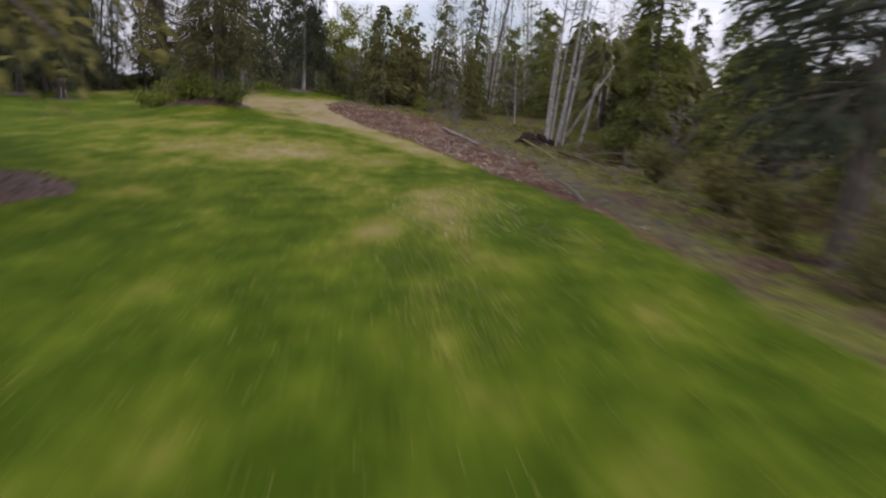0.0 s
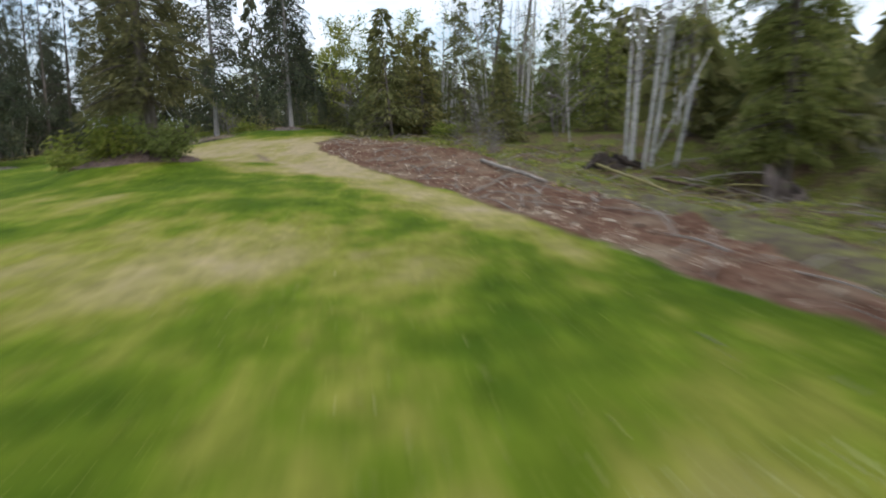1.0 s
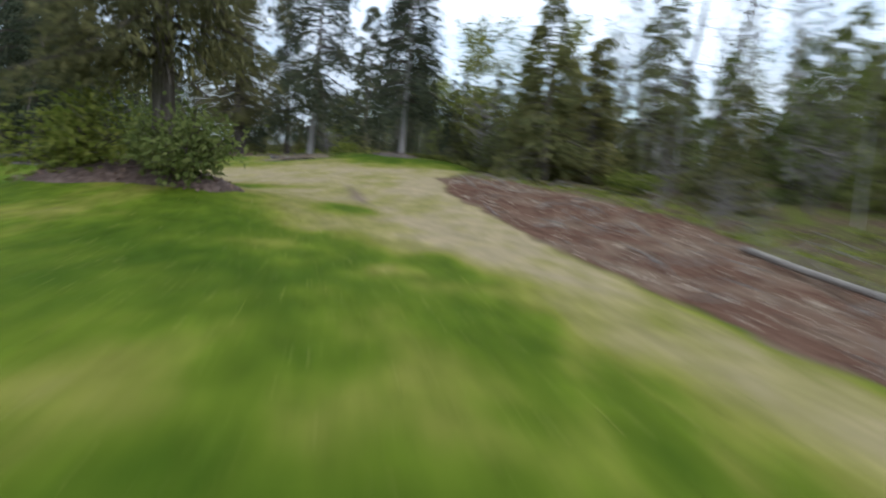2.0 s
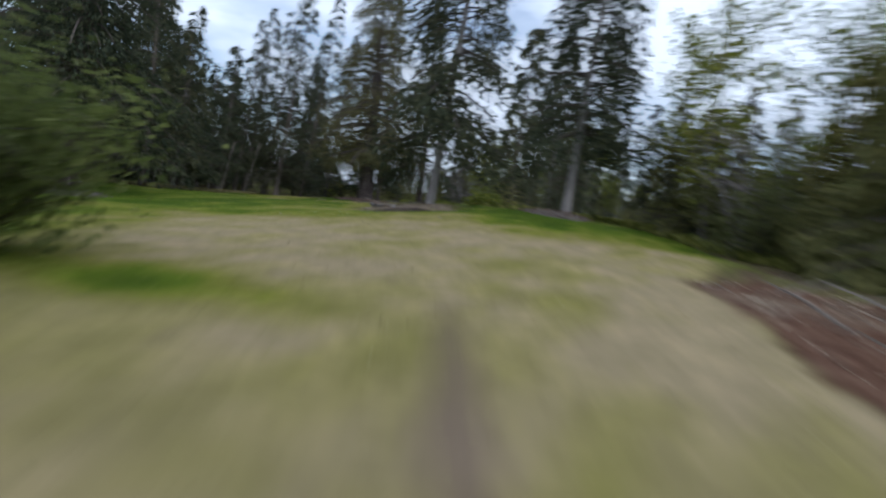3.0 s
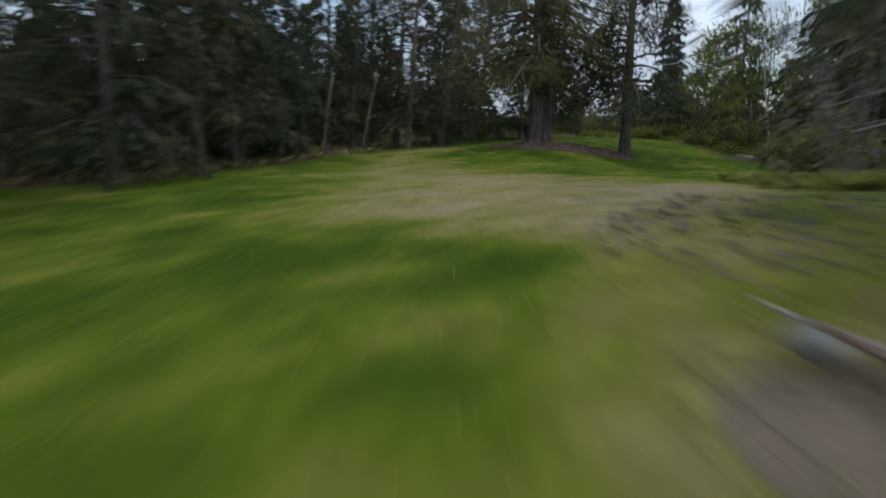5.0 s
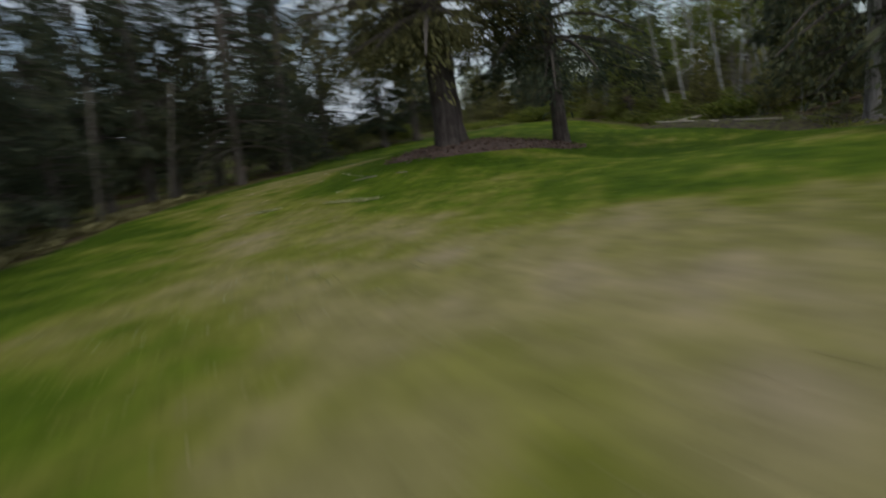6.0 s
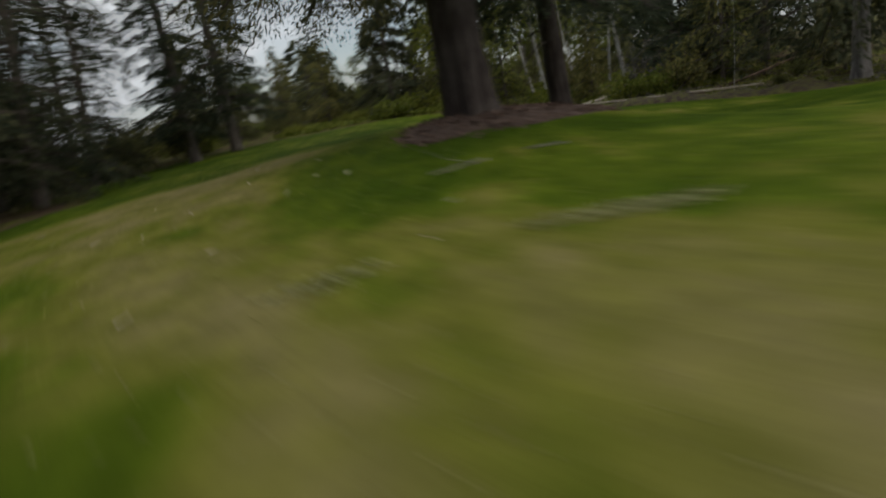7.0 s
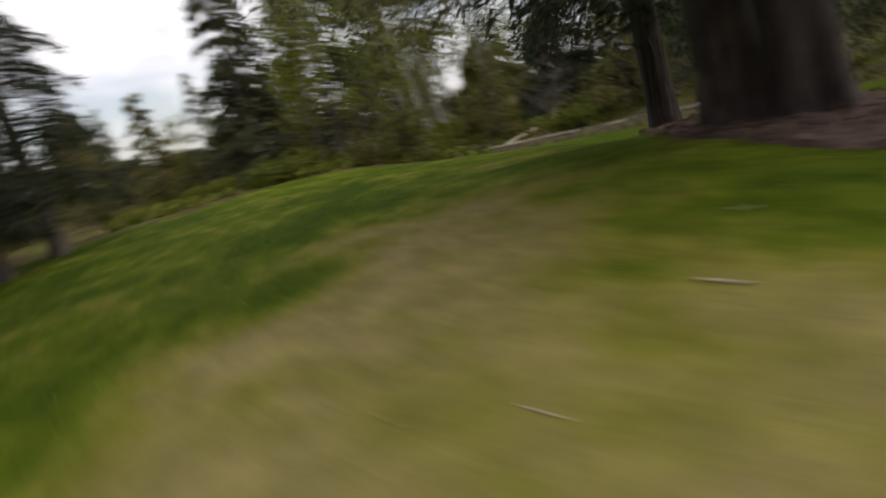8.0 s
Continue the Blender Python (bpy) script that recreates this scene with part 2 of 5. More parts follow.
M_STRAW = leaf_material("dry_straw_blades", [(0.17, 0.145, 0.06), (0.23, 0.2, 0.085), (0.31, 0.265, 0.13)], 0.3)
M_CLIPPING = leaf_material("pale_grass_clippings", [(0.2, 0.21, 0.1), (0.28, 0.29, 0.16), (0.38, 0.38, 0.24)], 0.3)
M_SNAG = bark_material("weathered_stump_wood", (0.018, 0.013, 0.011), (0.075, 0.056, 0.046), (0.17, 0.132, 0.112), 0.1, 9.0, moss=0.6)
M_HOLLOW = mottled("black_rotten_heartwood", [(0.3, (0.008, 0.006, 0.005)), (0.7, (0.04, 0.028, 0.02))], 8, 0.95, 0.03)
M_MOSSY = mottled("moss_covered_dead_wood", [(0.25, (0.07, 0.055, 0.03)), (0.5, (0.16, 0.135, 0.05)), (0.75, (0.3, 0.25, 0.1))], 6, 0.9, 0.02, (1, 1, 3))
M_CUT = mottled("pale_wood_splinters", [(0.3, (0.28, 0.22, 0.15)), (0.7, (0.55, 0.48, 0.38))], 10, 0.85, 0.01, per_piece=0.3)


# ---- shape of the land ----
# (height, centre x, centre y, reach x, reach y) of each gentle swell or dip
SWELLS = [
    (0.80, -9.6, 37.5, 6.5, 6.0), (0.40, -4.8, 28.5, 5.5, 5.5), (-0.65, 4.5, 21.0, 5.5, 8.0), (-0.15, -1.0, 10.0, 5.0, 6.0),
    (0.25, -5.0, 16.5, 4.0, 4.0), (1.0, 9.0, 41.0, 11.0, 10.0), (0.3, -22.9, 53.5, 3.2, 3.2), (-0.20, -24.0, 46.5, 5.0, 4.0),
    (-0.7, -38.0, 52.0, 9.0, 16.0), (0.3, -20.0, 74.5, 9.0, 4.5), (-0.85, -13.0, 60.0, 5.5, 7.6), (-0.55, -18.6, 65.0, 2.8, 4.0), (0.3, 7.0, 27.0, 4.0, 5.0), (-0.5, -18.6, 54.5, 3.0, 4.5), (-0.7, 6.6, 5.5, 3.0, 6.0), (0.5, -7.8, 21.2, 2.1, 1.9), (-0.95, 7.5, 20.4, 2.7, 3.2), (-0.22, -12.0, 35.2, 2.0, 1.7), (-0.25, -19.5, 32.0, 2.4, 2.0),
]
LAWN = [(3.4, -9), (2.8, 4), (2.5, 7.6), (2.3, 9.2), (1.3, 12), (0.05, 16.5), (-1.8, 20.5), (-4.2, 25.4), (-4.9, 28.2), (-4.3, 31), (-4.8, 34.5),
        (-6.5, 37.8), (-9.5, 39.0), (-12.5, 39.6), (-13.6, 42), (-14.4, 45.5), (-14.9, 48.5), (-14.5, 51), (-14.2, 54), (-14.5, 57), (-15.3, 58.9), (-17.1, 62.1),
        (-19.1, 65.3), (-21, 66.2), (-23.6, 67), (-26.2, 66.5), (-28.5, 67), (-31.5, 65.5), (-32.5, 62), (-31.2, 59), (-30.2, 57), (-30.6, 55), (-30.4, 52), (-28.9, 48), (-26.9, 44.5), (-24.6, 40.7),
        (-23.0, 38), (-25.6, 34.8), (-36, 31), (-36, 22), (-28, 12), (-18, 2), (-12, -9)]
BANK = [(2.7, 5.9), (2.5, 7.6), (2.3, 9.2), (1.3, 12), (0.05, 16.5), (-1.8, 20.5), (-4.2, 25.4), (-4.9, 28.2), (-3.9, 29.0), (-1.6, 27.6), (0.5, 26.0), (1.5, 23.4),
        (2.3, 20.2), (2.75, 17), (2.8, 14.5), (2.55, 12.3), (2.5, 11), (2.7, 8.5), (2.85, 6.2)]
# stretches of dry turf, and spots of dry (+) or lush (-) turf
DRY_RINGS = [
    [(-3.0, 20.0), (-5.0, 20.6), (-7.6, 21.6), (-11, 26.2), (-12.6, 28.6), (-13.2, 29.6), (-12.0, 30.1), (-11.5, 30.9), (-10.8, 31.7), (-10.4, 32.9), (-9.4, 33.4), (-8.7, 32.6), (-7.4, 31.9), (-6, 31.9), (-5.0, 31.3), (-4.4, 28), (-3.5, 25.0)],
    [(-12.6, 35), (-14.5, 36), (-16.6, 37), (-18.2, 38.4), (-19.6, 40.0), (-20.8, 41.7), (-22.9, 43.0), (-24.6, 44.7), (-26.1, 46.7), (-27.9, 49.8), (-29.0, 53), (-28.2, 55),
     (-26.5, 56.5), (-24.7, 57), (-25.1, 54), (-25.5, 52.4), (-25.4, 50.6), (-24.5, 48.4), (-23.1, 47.4), (-21.5, 46.5), (-20, 45.7), (-18, 44.7), (-16, 44.3), (-14.2, 43.7), (-13.2, 41), (-12.4, 37)],
]
DRY = [(0.7, -3.2, 12.8, 2.2, 2.2), (0.5, -7.2, 16.0, 2.4, 1.6), (0.45, -4.0, 22.6, 2.0, 2.0), (0.5, -12.6, 32.4, 1.4, 2.4), (0.3, -11.5, 35.3, 1.7, 1.5), (0.28, -15.2, 41.0, 1.8, 3.0), (0.4, -15.6, 49.6, 1.3, 2.2), (0.12, -7.6, 27.2, 2.4, 2.6), (0.2, 0.4, 7.5, 0.8, 1.4), (0.25, 0.3, 8.4, 1.2, 1.6), (0.12, -0.8, 6.4, 1.0, 1.2), (0.5, -0.71, 5.77, 0.3, 0.8), (0.35, 0.25, 7.22, 0.4, 0.8),
       # the (1.7, 9.0) spot: lush turf plus lens vignetting put into the colour
       (-0.8, -8.6, 24.8, 1.3, 0.6), (-0.5, -5.6, 26.2, 0.5, 0.4), (-0.6, -7.6, 25.0, 1.0, 0.5), (0.3, -0.9, 9.3, 1.2, 1.5), (-0.35, 1.7, 9.0, 0.8, 3.0), (-1.25, -5.15, 22.05, 0.6, 0.65), (-0.5, -6.0, 22.1, 0.9, 0.8), (0.3, -14.2, 41.5, 1.5, 2.0), (-0.3, -2.6, 5.5, 1.4, 3.0), (-0.8, -14.0, 36.3, 0.8, 0.5), (-0.6, -27.0, 55.2, 0.9, 0.6), (-0.28, -25.2, 49.8, 1.3, 2.0), (-0.22, -25.6, 47.4, 1.6, 1.3), (-0.15, -25.6, 52.6, 1.4, 1.8)]


def bell(x, y, cx, cy, rx, ry):
    return np.exp(-(((x - cx) / rx) ** 2) - ((y - cy) / ry) ** 2)


def land(x, y):
    """Height of the ground at a place (numbers or arrays)."""
    z = sum(a * bell(x, y, cx, cy, rx, ry) for a, cx, cy, rx, ry in SWELLS)
    return z + 0.02 * np.sin(x * 1.7 + np.sin(y * 0.9)) * np.cos(y * 1.3 + 0.6 * np.sin(x * 1.1))


def outside(x, y, ring):
    """Signed distance in the plan to a closed ring, positive outside it."""
    x, y = np.asarray(x, float), np.asarray(y, float)
    best = np.full(x.shape, 1e9)
    inside = np.zeros(x.shape, bool)
    for (ax, ay), (bx, by) in zip(ring, ring[1:] + ring[:1]):
        ux, uy = bx - ax, by - ay
        s = np.clip(((x - ax) * ux + (y - ay) * uy) / (ux * ux + uy * uy), 0, 1)
        best = np.minimum(best, np.hypot(x - ax - s * ux, y - ay - s * uy))
        if uy:
            cross = ((ay > y) != (by > y)) & (x < (y - ay) * ux / uy + ax)
            inside ^= cross
    return np.where(inside, -best, best)


def dryness(x, y):
    d = sum(a * bell(x, y, cx, cy, rx, ry) for a, cx, cy, rx, ry in DRY)
    return d + sum(w * np.clip(0.5 - outside(x, y, ring) / 1.9, 0, 1) for w, ring in zip((1.0, 0.74), DRY_RINGS))


def rest(x, y):
    return float(land(x, y))


# ---- building blocks ----
def part(name, mesh, material, parent=None, label="", kind=""):
    ob = new(name, mesh)
    if kind:
        ob["kind"] = kind
    if material and not mesh.materials:
        mesh.materials.append(material)
    if parent:
        ob.parent = parent
    if label:
        ob["label"] = label
    return ob


class Shape:
    """Collects vertices and faces of one mesh."""

    def __init__(self):
        self.v, self.f, self.n = [], [], 0

    def tube(self, path, radii, sides=6, cap=True, wobble=0.0, rng=None):
        path = [Vector(p) for p in path]
        start = self.n
        side = None
        for i, p in enumerate(path):
            d = (path[min(i + 1, len(path) - 1)] - path[max(i - 1, 0)]).normalized()
            if side is None:
                side = d.orthogonal().normalized()
            side = (side - d * side.dot(d)).normalized()
            up = d.cross(side)
            for k in range(sides):
                a = 2 * math.pi * k / sides
                r = radii[i] * (1 + (rng.uniform(-wobble, wobble) if rng else 0))
                q = p + side * (math.cos(a) * r) + up * (math.sin(a) * r)
                self.v.append((q.x, q.y, q.z))
        for i in range(len(path) - 1):
            for k in range(sides):
                a, b = start + i * sides + k, start + i * sides + (k + 1) % sides
                self.f.append((a, b, b + sides, a + sides))
        self.n += len(path) * sides
        if cap:
            self.f.append(tuple(range(start + sides - 1, start - 1, -1)))
            self.f.append(tuple(range(self.n - sides, self.n)))

    def leaves(self, base, ahead, across, length, width, bend=0.15):
        """Many small folded leaf blades at once, from arrays."""
        base, ahead, across = np.asarray(base), np.asarray(ahead), np.asarray(across)
        ahead = ahead / np.maximum(np.linalg.norm(ahead, axis=1, keepdims=True), 1e-6)
        across = across - ahead * (across * ahead).sum(1, keepdims=True)
        across = across / np.maximum(np.linalg.norm(across, axis=1, keepdims=True), 1e-6)
        length, width = np.reshape(length, (-1, 1)), np.reshape(width, (-1, 1))
        mid = base + ahead * length * 0.5
        tip = base + ahead * length - np.array([0, 0, 1.0]) * length * bend
        v = np.stack([base, mid + across * width, tip, mid - across * width], 1).reshape(-1, 3)
        k = np.arange(len(base)) * 4 + self.n
        self.v.extend(map(tuple, v.tolist()))
        self.f.extend(zip(k.tolist(), (k + 1).tolist(), (k + 2).tolist(), (k + 3).tolist()))
        self.n += len(v)

    def lump(self, centre, size, rng, rings=5, sides=8, rough=0.18, flat=0.0):
        """A rounded uneven stone or clod."""
        start = self.n
        cx, cy, cz = centre
        turn = rng.uniform(0, 6.28)
        for i in range(rings + 1):
            t = math.pi * i / rings
            for k in range(sides):
                a = 2 * math.pi * k / sides
                r = 1 + rng.uniform(-rough, rough)
                x, y = size[0] * math.sin(t) * math.cos(a) * r, size[1] * math.sin(t) * math.sin(a) * r
                self.v.append((cx + x * math.cos(turn) - y * math.sin(turn), cy + x * math.sin(turn) + y * math.cos(turn), cz + size[2] * math.cos(t) * (1 - flat * (t > 1.6)) * r))
        for i in range(rings):
            for k in range(sides):
                a, b = start + i * sides + k, start + i * sides + (k + 1) % sides
                self.f.append((a, a + sides, b + sides, b))
        self.n += (rings + 1) * sides

    def mesh(self, name, material=None, smooth=False):
        me = bpy.data.meshes.new(name)
        me.from_pydata(self.v, [], self.f)
        if smooth:
            me.polygons.foreach_set("use_smooth", [True] * len(me.polygons))
        if material:
            me.materials.append(material)
        me.update()
        return me


# ---- ground: one sheet to the horizon ----
def spread(lo, hi, step, far):
    near = np.arange(lo, hi + step / 2, step)
    grow = np.cumsum(step * 1.35 ** np.arange(1, 26))
    grow = grow[grow < far]
    return np.concatenate([(lo - grow)[::-1], near, hi + grow])


gx, gy = spread(-42, 18, 0.27, 1500), spread(-8, 82, 0.27, 1500)
GX, GY = np.meshgrid(gx, gy)
GZ = land(GX, GY)
grnd = np.random.default_rng(3)
rough_zone = np.clip(outside(GX, GY, LAWN) / 1.5, 0, 1)
GZ = GZ + rough_zone * grnd.normal(0, 0.035, GZ.shape) * (np.abs(GX + 12) < 60)
nx, ny = len(gx), len(gy)
verts = np.stack([GX, GY, GZ], -1).reshape(-1, 3)
ii = (np.arange(ny - 1)[:, None] * nx + np.arange(nx - 1)[None]).ravel()
gm = bpy.data.meshes.new("ground")
gm.from_pydata(verts.tolist(), [], np.stack([ii, ii + 1, ii + nx + 1, ii + nx], 1).tolist())
gm.polygons.foreach_set("use_smooth", [True] * len(gm.polygons))
woods = np.clip(0.5 + outside(GX, GY, LAWN) / 1.6, 0, 1)
soil = np.clip(0.5 - outside(GX, GY, BANK) / 1.0, 0, 1)
track = (GX + 5.0 + 0.43 * (GY - 22.6)) * 0.92
track_reach = np.clip((GY - 22.9) / 0.5, 0, 1) * np.clip((25.9 - GY) / 1.4, 0, 1)
edge_dist = -outside(GX, GY, LAWN)
strip_width = 0.35 + 0.65 * np.clip((GY - 12.5) / 4, 0, 1)
strip = np.clip(1.3 - np.abs(edge_dist - 0.7 * strip_width) / strip_width, 0, 1) * np.clip((GY - 11.5) / 4, 0, 1) * (GX > -5.5) * (GY < 31) * 0.95
dry = np.clip(dryness(GX, GY) + strip, 0, 1.2)
for key, values in (("woods", woods), ("soil", soil), ("dry", dry), ("track", track), ("track_reach", track_reach)):
    layer = gm.attributes.new(key, "FLOAT", "POINT")
    layer.data.foreach_set("value", values.ravel().astype(np.float32))
tagged(part("ground", gm, M_GROUND), "mown green lawn with dry straw patches, bare soil bank and forest floor", "ground", kind="structure")


# ---- trees ----
def trunk_path(rng, height, lean, sway, steps=9, foot=0.25):
    ang = rng.uniform(0, 6.28)
    pts = []
    for i in range(steps + 1):
        s = i / steps
        pts.append((lean[0] * s * height + sway * math.sin(s * 3 + ang) * s, lean[1] * s * height + sway * math.cos(s * 2.6 + ang) * s, s * height - foot * (1 - s)))
    return pts


def on_path(pts, z):
    for a, b in zip(pts, pts[1:]):
        if z <= b[2]:
            k = (z - a[2]) / (b[2] - a[2])
            return np.array(a) + k * (np.array(b) - np.array(a))
    return np.array(pts[-1])


def tree_trunk(rng, pts, r, sides=10, flare=1.5, buttress=0.0):
    """A tapered trunk that widens into its roots."""
    s = Shape()
    n = len(pts)
    fine = []
    for i in range(5):
        k = i / 5.0
        a, b = np.array(pts[0]), np.array(pts[1])
        fine.append(tuple(a + (b - a) * k * 0.9))
    fine += list(pts[1:])
    top = pts[-1][2]
    radii = [r * (max(0.04, 1 - p[2] / top * 0.96)) * (1 + (flare - 1) * math.exp(-max(p[2] + 0.25, 0) / 0.3)) for p in fine]
    s.tube(fine, radii, sides, True, 0.05, rng)
    if buttress:
        v = np.array(s.v)
        for i in range(len(fine)):
            row = slice(i * sides, (i + 1) * sides)
            mid = np.array(fine[i])
            k = np.arange(sides)
            lobe = 1 + buttress * np.cos(k * 2 * math.pi / sides * 5 + 0.7) * (0.4 + math.exp(-max(fine[i][2], 0) / 0.5))
            v[row, :2] = mid[:2] + (v[row, :2] - mid[:2]) * lobe[:, None]
        s.v = list(map(tuple, v.tolist()))
    return s


def conifer(name, seed, height, base, reach, r, bark, needles, branches, per_branch, leaf, droop=0.35, lean=(0, 0), shape=0.8, hang=0.3, bare=0, buttress=0.0, sides=10, label="", group="", twin=None, coarse=False, boughs=(), slim=1.0):
    """A conifer: trunk with roots, boughs and a crown of many small sprays, with gaps between the boughs."""
    rng = random.Random(seed)
    g = np.random.default_rng(seed)
    tree = new(name)
    pts = trunk_path(rng, height, lean, 0.12, 9)
    part("trunk", tree_trunk(rng, pts, r, sides, 1.45, buttress).mesh("trunk", bark, True), bark, tree)
    if twin:
        other = [(q[0] + twin[0] * (1 + 0.06 * q[2]), q[1] + twin[1], q[2]) for q in trunk_path(rng, height * 0.9, lean, 0.1, 9)]
        part("trunk", tree_trunk(rng, other, twin[2], sides, 1.5, buttress).mesh("trunk", bark, True), bark, tree)
    wood, crown = Shape(), Shape()
    for i in range(branches + bare + len(boughs)):
        low = boughs[i - branches - bare] if i >= branches + bare else None
        dead = i >= branches and not low
        u = ((i + rng.random()) / branches) if i < branches else 0
        z = base + (height - base) * (u ** 1.15) if i < branches else rng.uniform(0.25, 1.0) * base + 0.4
        u = max(0.0, (z - base) / (height - base))
        L = reach * ((1 - u) ** shape) * rng.uniform(0.6, 1.15) + 0.15
        if dead:
            L = rng.uniform(0.3, 0.9) * min(reach, 1.6)
        a = rng.uniform(0, 6.283)
        if low:
            a, z, L, u = radians(low[0]), low[1], low[2], 0.1
        o = on_path(pts, z)
        outw = np.array([math.cos(a), math.sin(a), 0.0])
        lift = rng.uniform(-0.1, 0.35) + 0.5 * u
        d = droop * rng.uniform(0.6, 1.3)
        ss = np.linspace(0, 1, 5)
        line = o + outw * (ss * L)[:, None] + np.array([0, 0, 1.0]) * (L * (lift * ss - (lift + d) * ss**2 + 0.25 * d * ss**3))[:, None]
        thick = max(0.012, 0.022 * L * (0.6 if dead else 1))
        if low:
            wood_, crown_ = wood, crown
            wood, crown = Shape(), Shape()
        wood.tube([tuple(p) for p in line[::2]] if coarse else [tuple(p) for p in line], [thick * (1 - 0.8 * q) + 0.004 for q in (ss[::2] if coarse else ss)], 3 if coarse else 4, False)
        if dead:
            continue
        m = max(4, int(per_branch * (0.35 + 0.65 * L / (reach + 0.15)) * rng.uniform(0.75, 1.2) * (4.2 if low else 1)))
        q = g.uniform(0.12, 1.0, m) ** 0.8
        spot = np.stack([np.interp(q, ss, line[:, k]) for k in range(3)], 1)
        sidew = np.array([-outw[1], outw[0], 0.0])
        off = g.normal(0, 1, m) * (0.06 + 0.26 * L * (1.08 - q) * (q > 0.1))
        drop = g.random(m) ** 1.5 * hang * (0.4 + 0.5 * L)
        spot = spot + sidew * off[:, None] - np.array([0, 0, 1.0]) * (drop + 0.12 * np.abs(off))[:, None]
        way = outw * g.uniform(0.3, 1.0, m)[:, None] + sidew * (np.sign(off) * g.uniform(0.1, 0.9, m))[:, None] + np.array([0, 0, 1.0]) * g.uniform(-0.9, 0.15, m)[:, None]
        flat = g.normal(0, 1, (m, 3)) * 0.6 + sidew
        size = leaf * (0.62 if low else 1.0) * g.uniform(0.75, 1.75, m)
        crown.leaves(spot, way, flat, size, size * slim * g.uniform(0.14, 0.26, m), 0.2)
        if low:
            limb = part("bough", wood.mesh("bough", M_DARK_TWIG), M_DARK_TWIG, tree)
            part("foliage", crown.mesh("foliage", needles), needles, limb, kind="stuff")
            wood, crown = wood_, crown_
    part("branchwork", wood.mesh("branchwork", M_DARK_TWIG), M_DARK_TWIG, tree, kind="stuff")
    part("crown", crown.mesh("crown", needles), needles, tree, kind="stuff")
    return tagged(tree, label, "tree", group)


def birch(name, seed, stems, height, r, spread_, leaves, leaf, bark, tone, lean=(0, 0), label="", group="", twig_count=26):
    """Slim stems from one root, fine bare twigs and a thin veil of young leaves."""
    rng = random.Random(seed)
    g = np.random.default_rng(seed)
    tree = new(name)
    twigs, crown = Shape(), Shape()
    for k in range(stems):
        a = 6.283 * k / stems + rng.uniform(-0.5, 0.5)
        out_ = 0.0 if stems == 1 else spread_
        tilt = (lean[0] + math.cos(a) * out_ * rng.uniform(0.4, 1.2), lean[1] + math.sin(a) * out_ * rng.uniform(0.4, 1.2))
        h = height * rng.uniform(0.8, 1.08)
        pts = trunk_path(rng, h, tilt, 0.25, 8)
        foot = (0, 0) if stems == 1 else (math.cos(a) * r * 7.0, math.sin(a) * r * 7.0)
        pts = [(p[0] + foot[0], p[1] + foot[1], p[2]) for p in pts]
        part("trunk", tree_trunk(rng, pts, r * rng.uniform(0.75, 1.1), 8, 1.3).mesh("trunk", bark, True), bark, tree)
        for i in range(twig_count):
            z = h * rng.uniform(0.22, 0.98)
            o = on_path(pts, z)
            b = rng.uniform(0, 6.283)
            L = rng.uniform(0.5, 1.9) * (1.15 - z / h) + 0.3
            up = rng.uniform(0.3, 1.1)
            line = [tuple(o + np.array([math.cos(b) * L * s, math.sin(b) * L * s, L * (up * s - 0.25 * s * s)])) for s in (0, 0.35, 0.7, 1)]
            twigs.tube([line[0], line[2], line[3]], [0.018, 0.009, 0.003], 3, False)
            for _ in range(2):
                s = rng.uniform(0.3, 1)
                p0 = np.array(line[0]) * (1 - s) + np.array(line[3]) * s
                w = np.array([rng.uniform(-1, 1), rng.uniform(-1, 1), rng.uniform(-0.2, 0.9)]) * 0.45
                twigs.tube([tuple(p0), tuple(p0 + w)], [0.007, 0.002], 3, False)
            m = int(leaves / (stems * twig_count) + rng.random())
            if m:
                q = g.uniform(0.25, 1.1, m)
                spot = np.array(line[0]) * (1 - q)[:, None] + np.array(line[3]) * q[:, None] + g.normal(0, 0.22, (m, 3))
                crown.leaves(spot, g.normal(0, 1, (m, 3)) - [0, 0, 0.4], g.normal(0, 1, (m, 3)), leaf * g.uniform(0.7, 1.3, m), leaf * g.uniform(0.25, 0.42, m))
    part("branchwork", twigs.mesh("branchwork", M_GREY_TWIG), M_GREY_TWIG, tree, kind="stuff")
    if crown.v:
        part("crown", crown.mesh("crown", tone), tone, tree, kind="stuff")
    return tagged(tree, label, "tree", group)


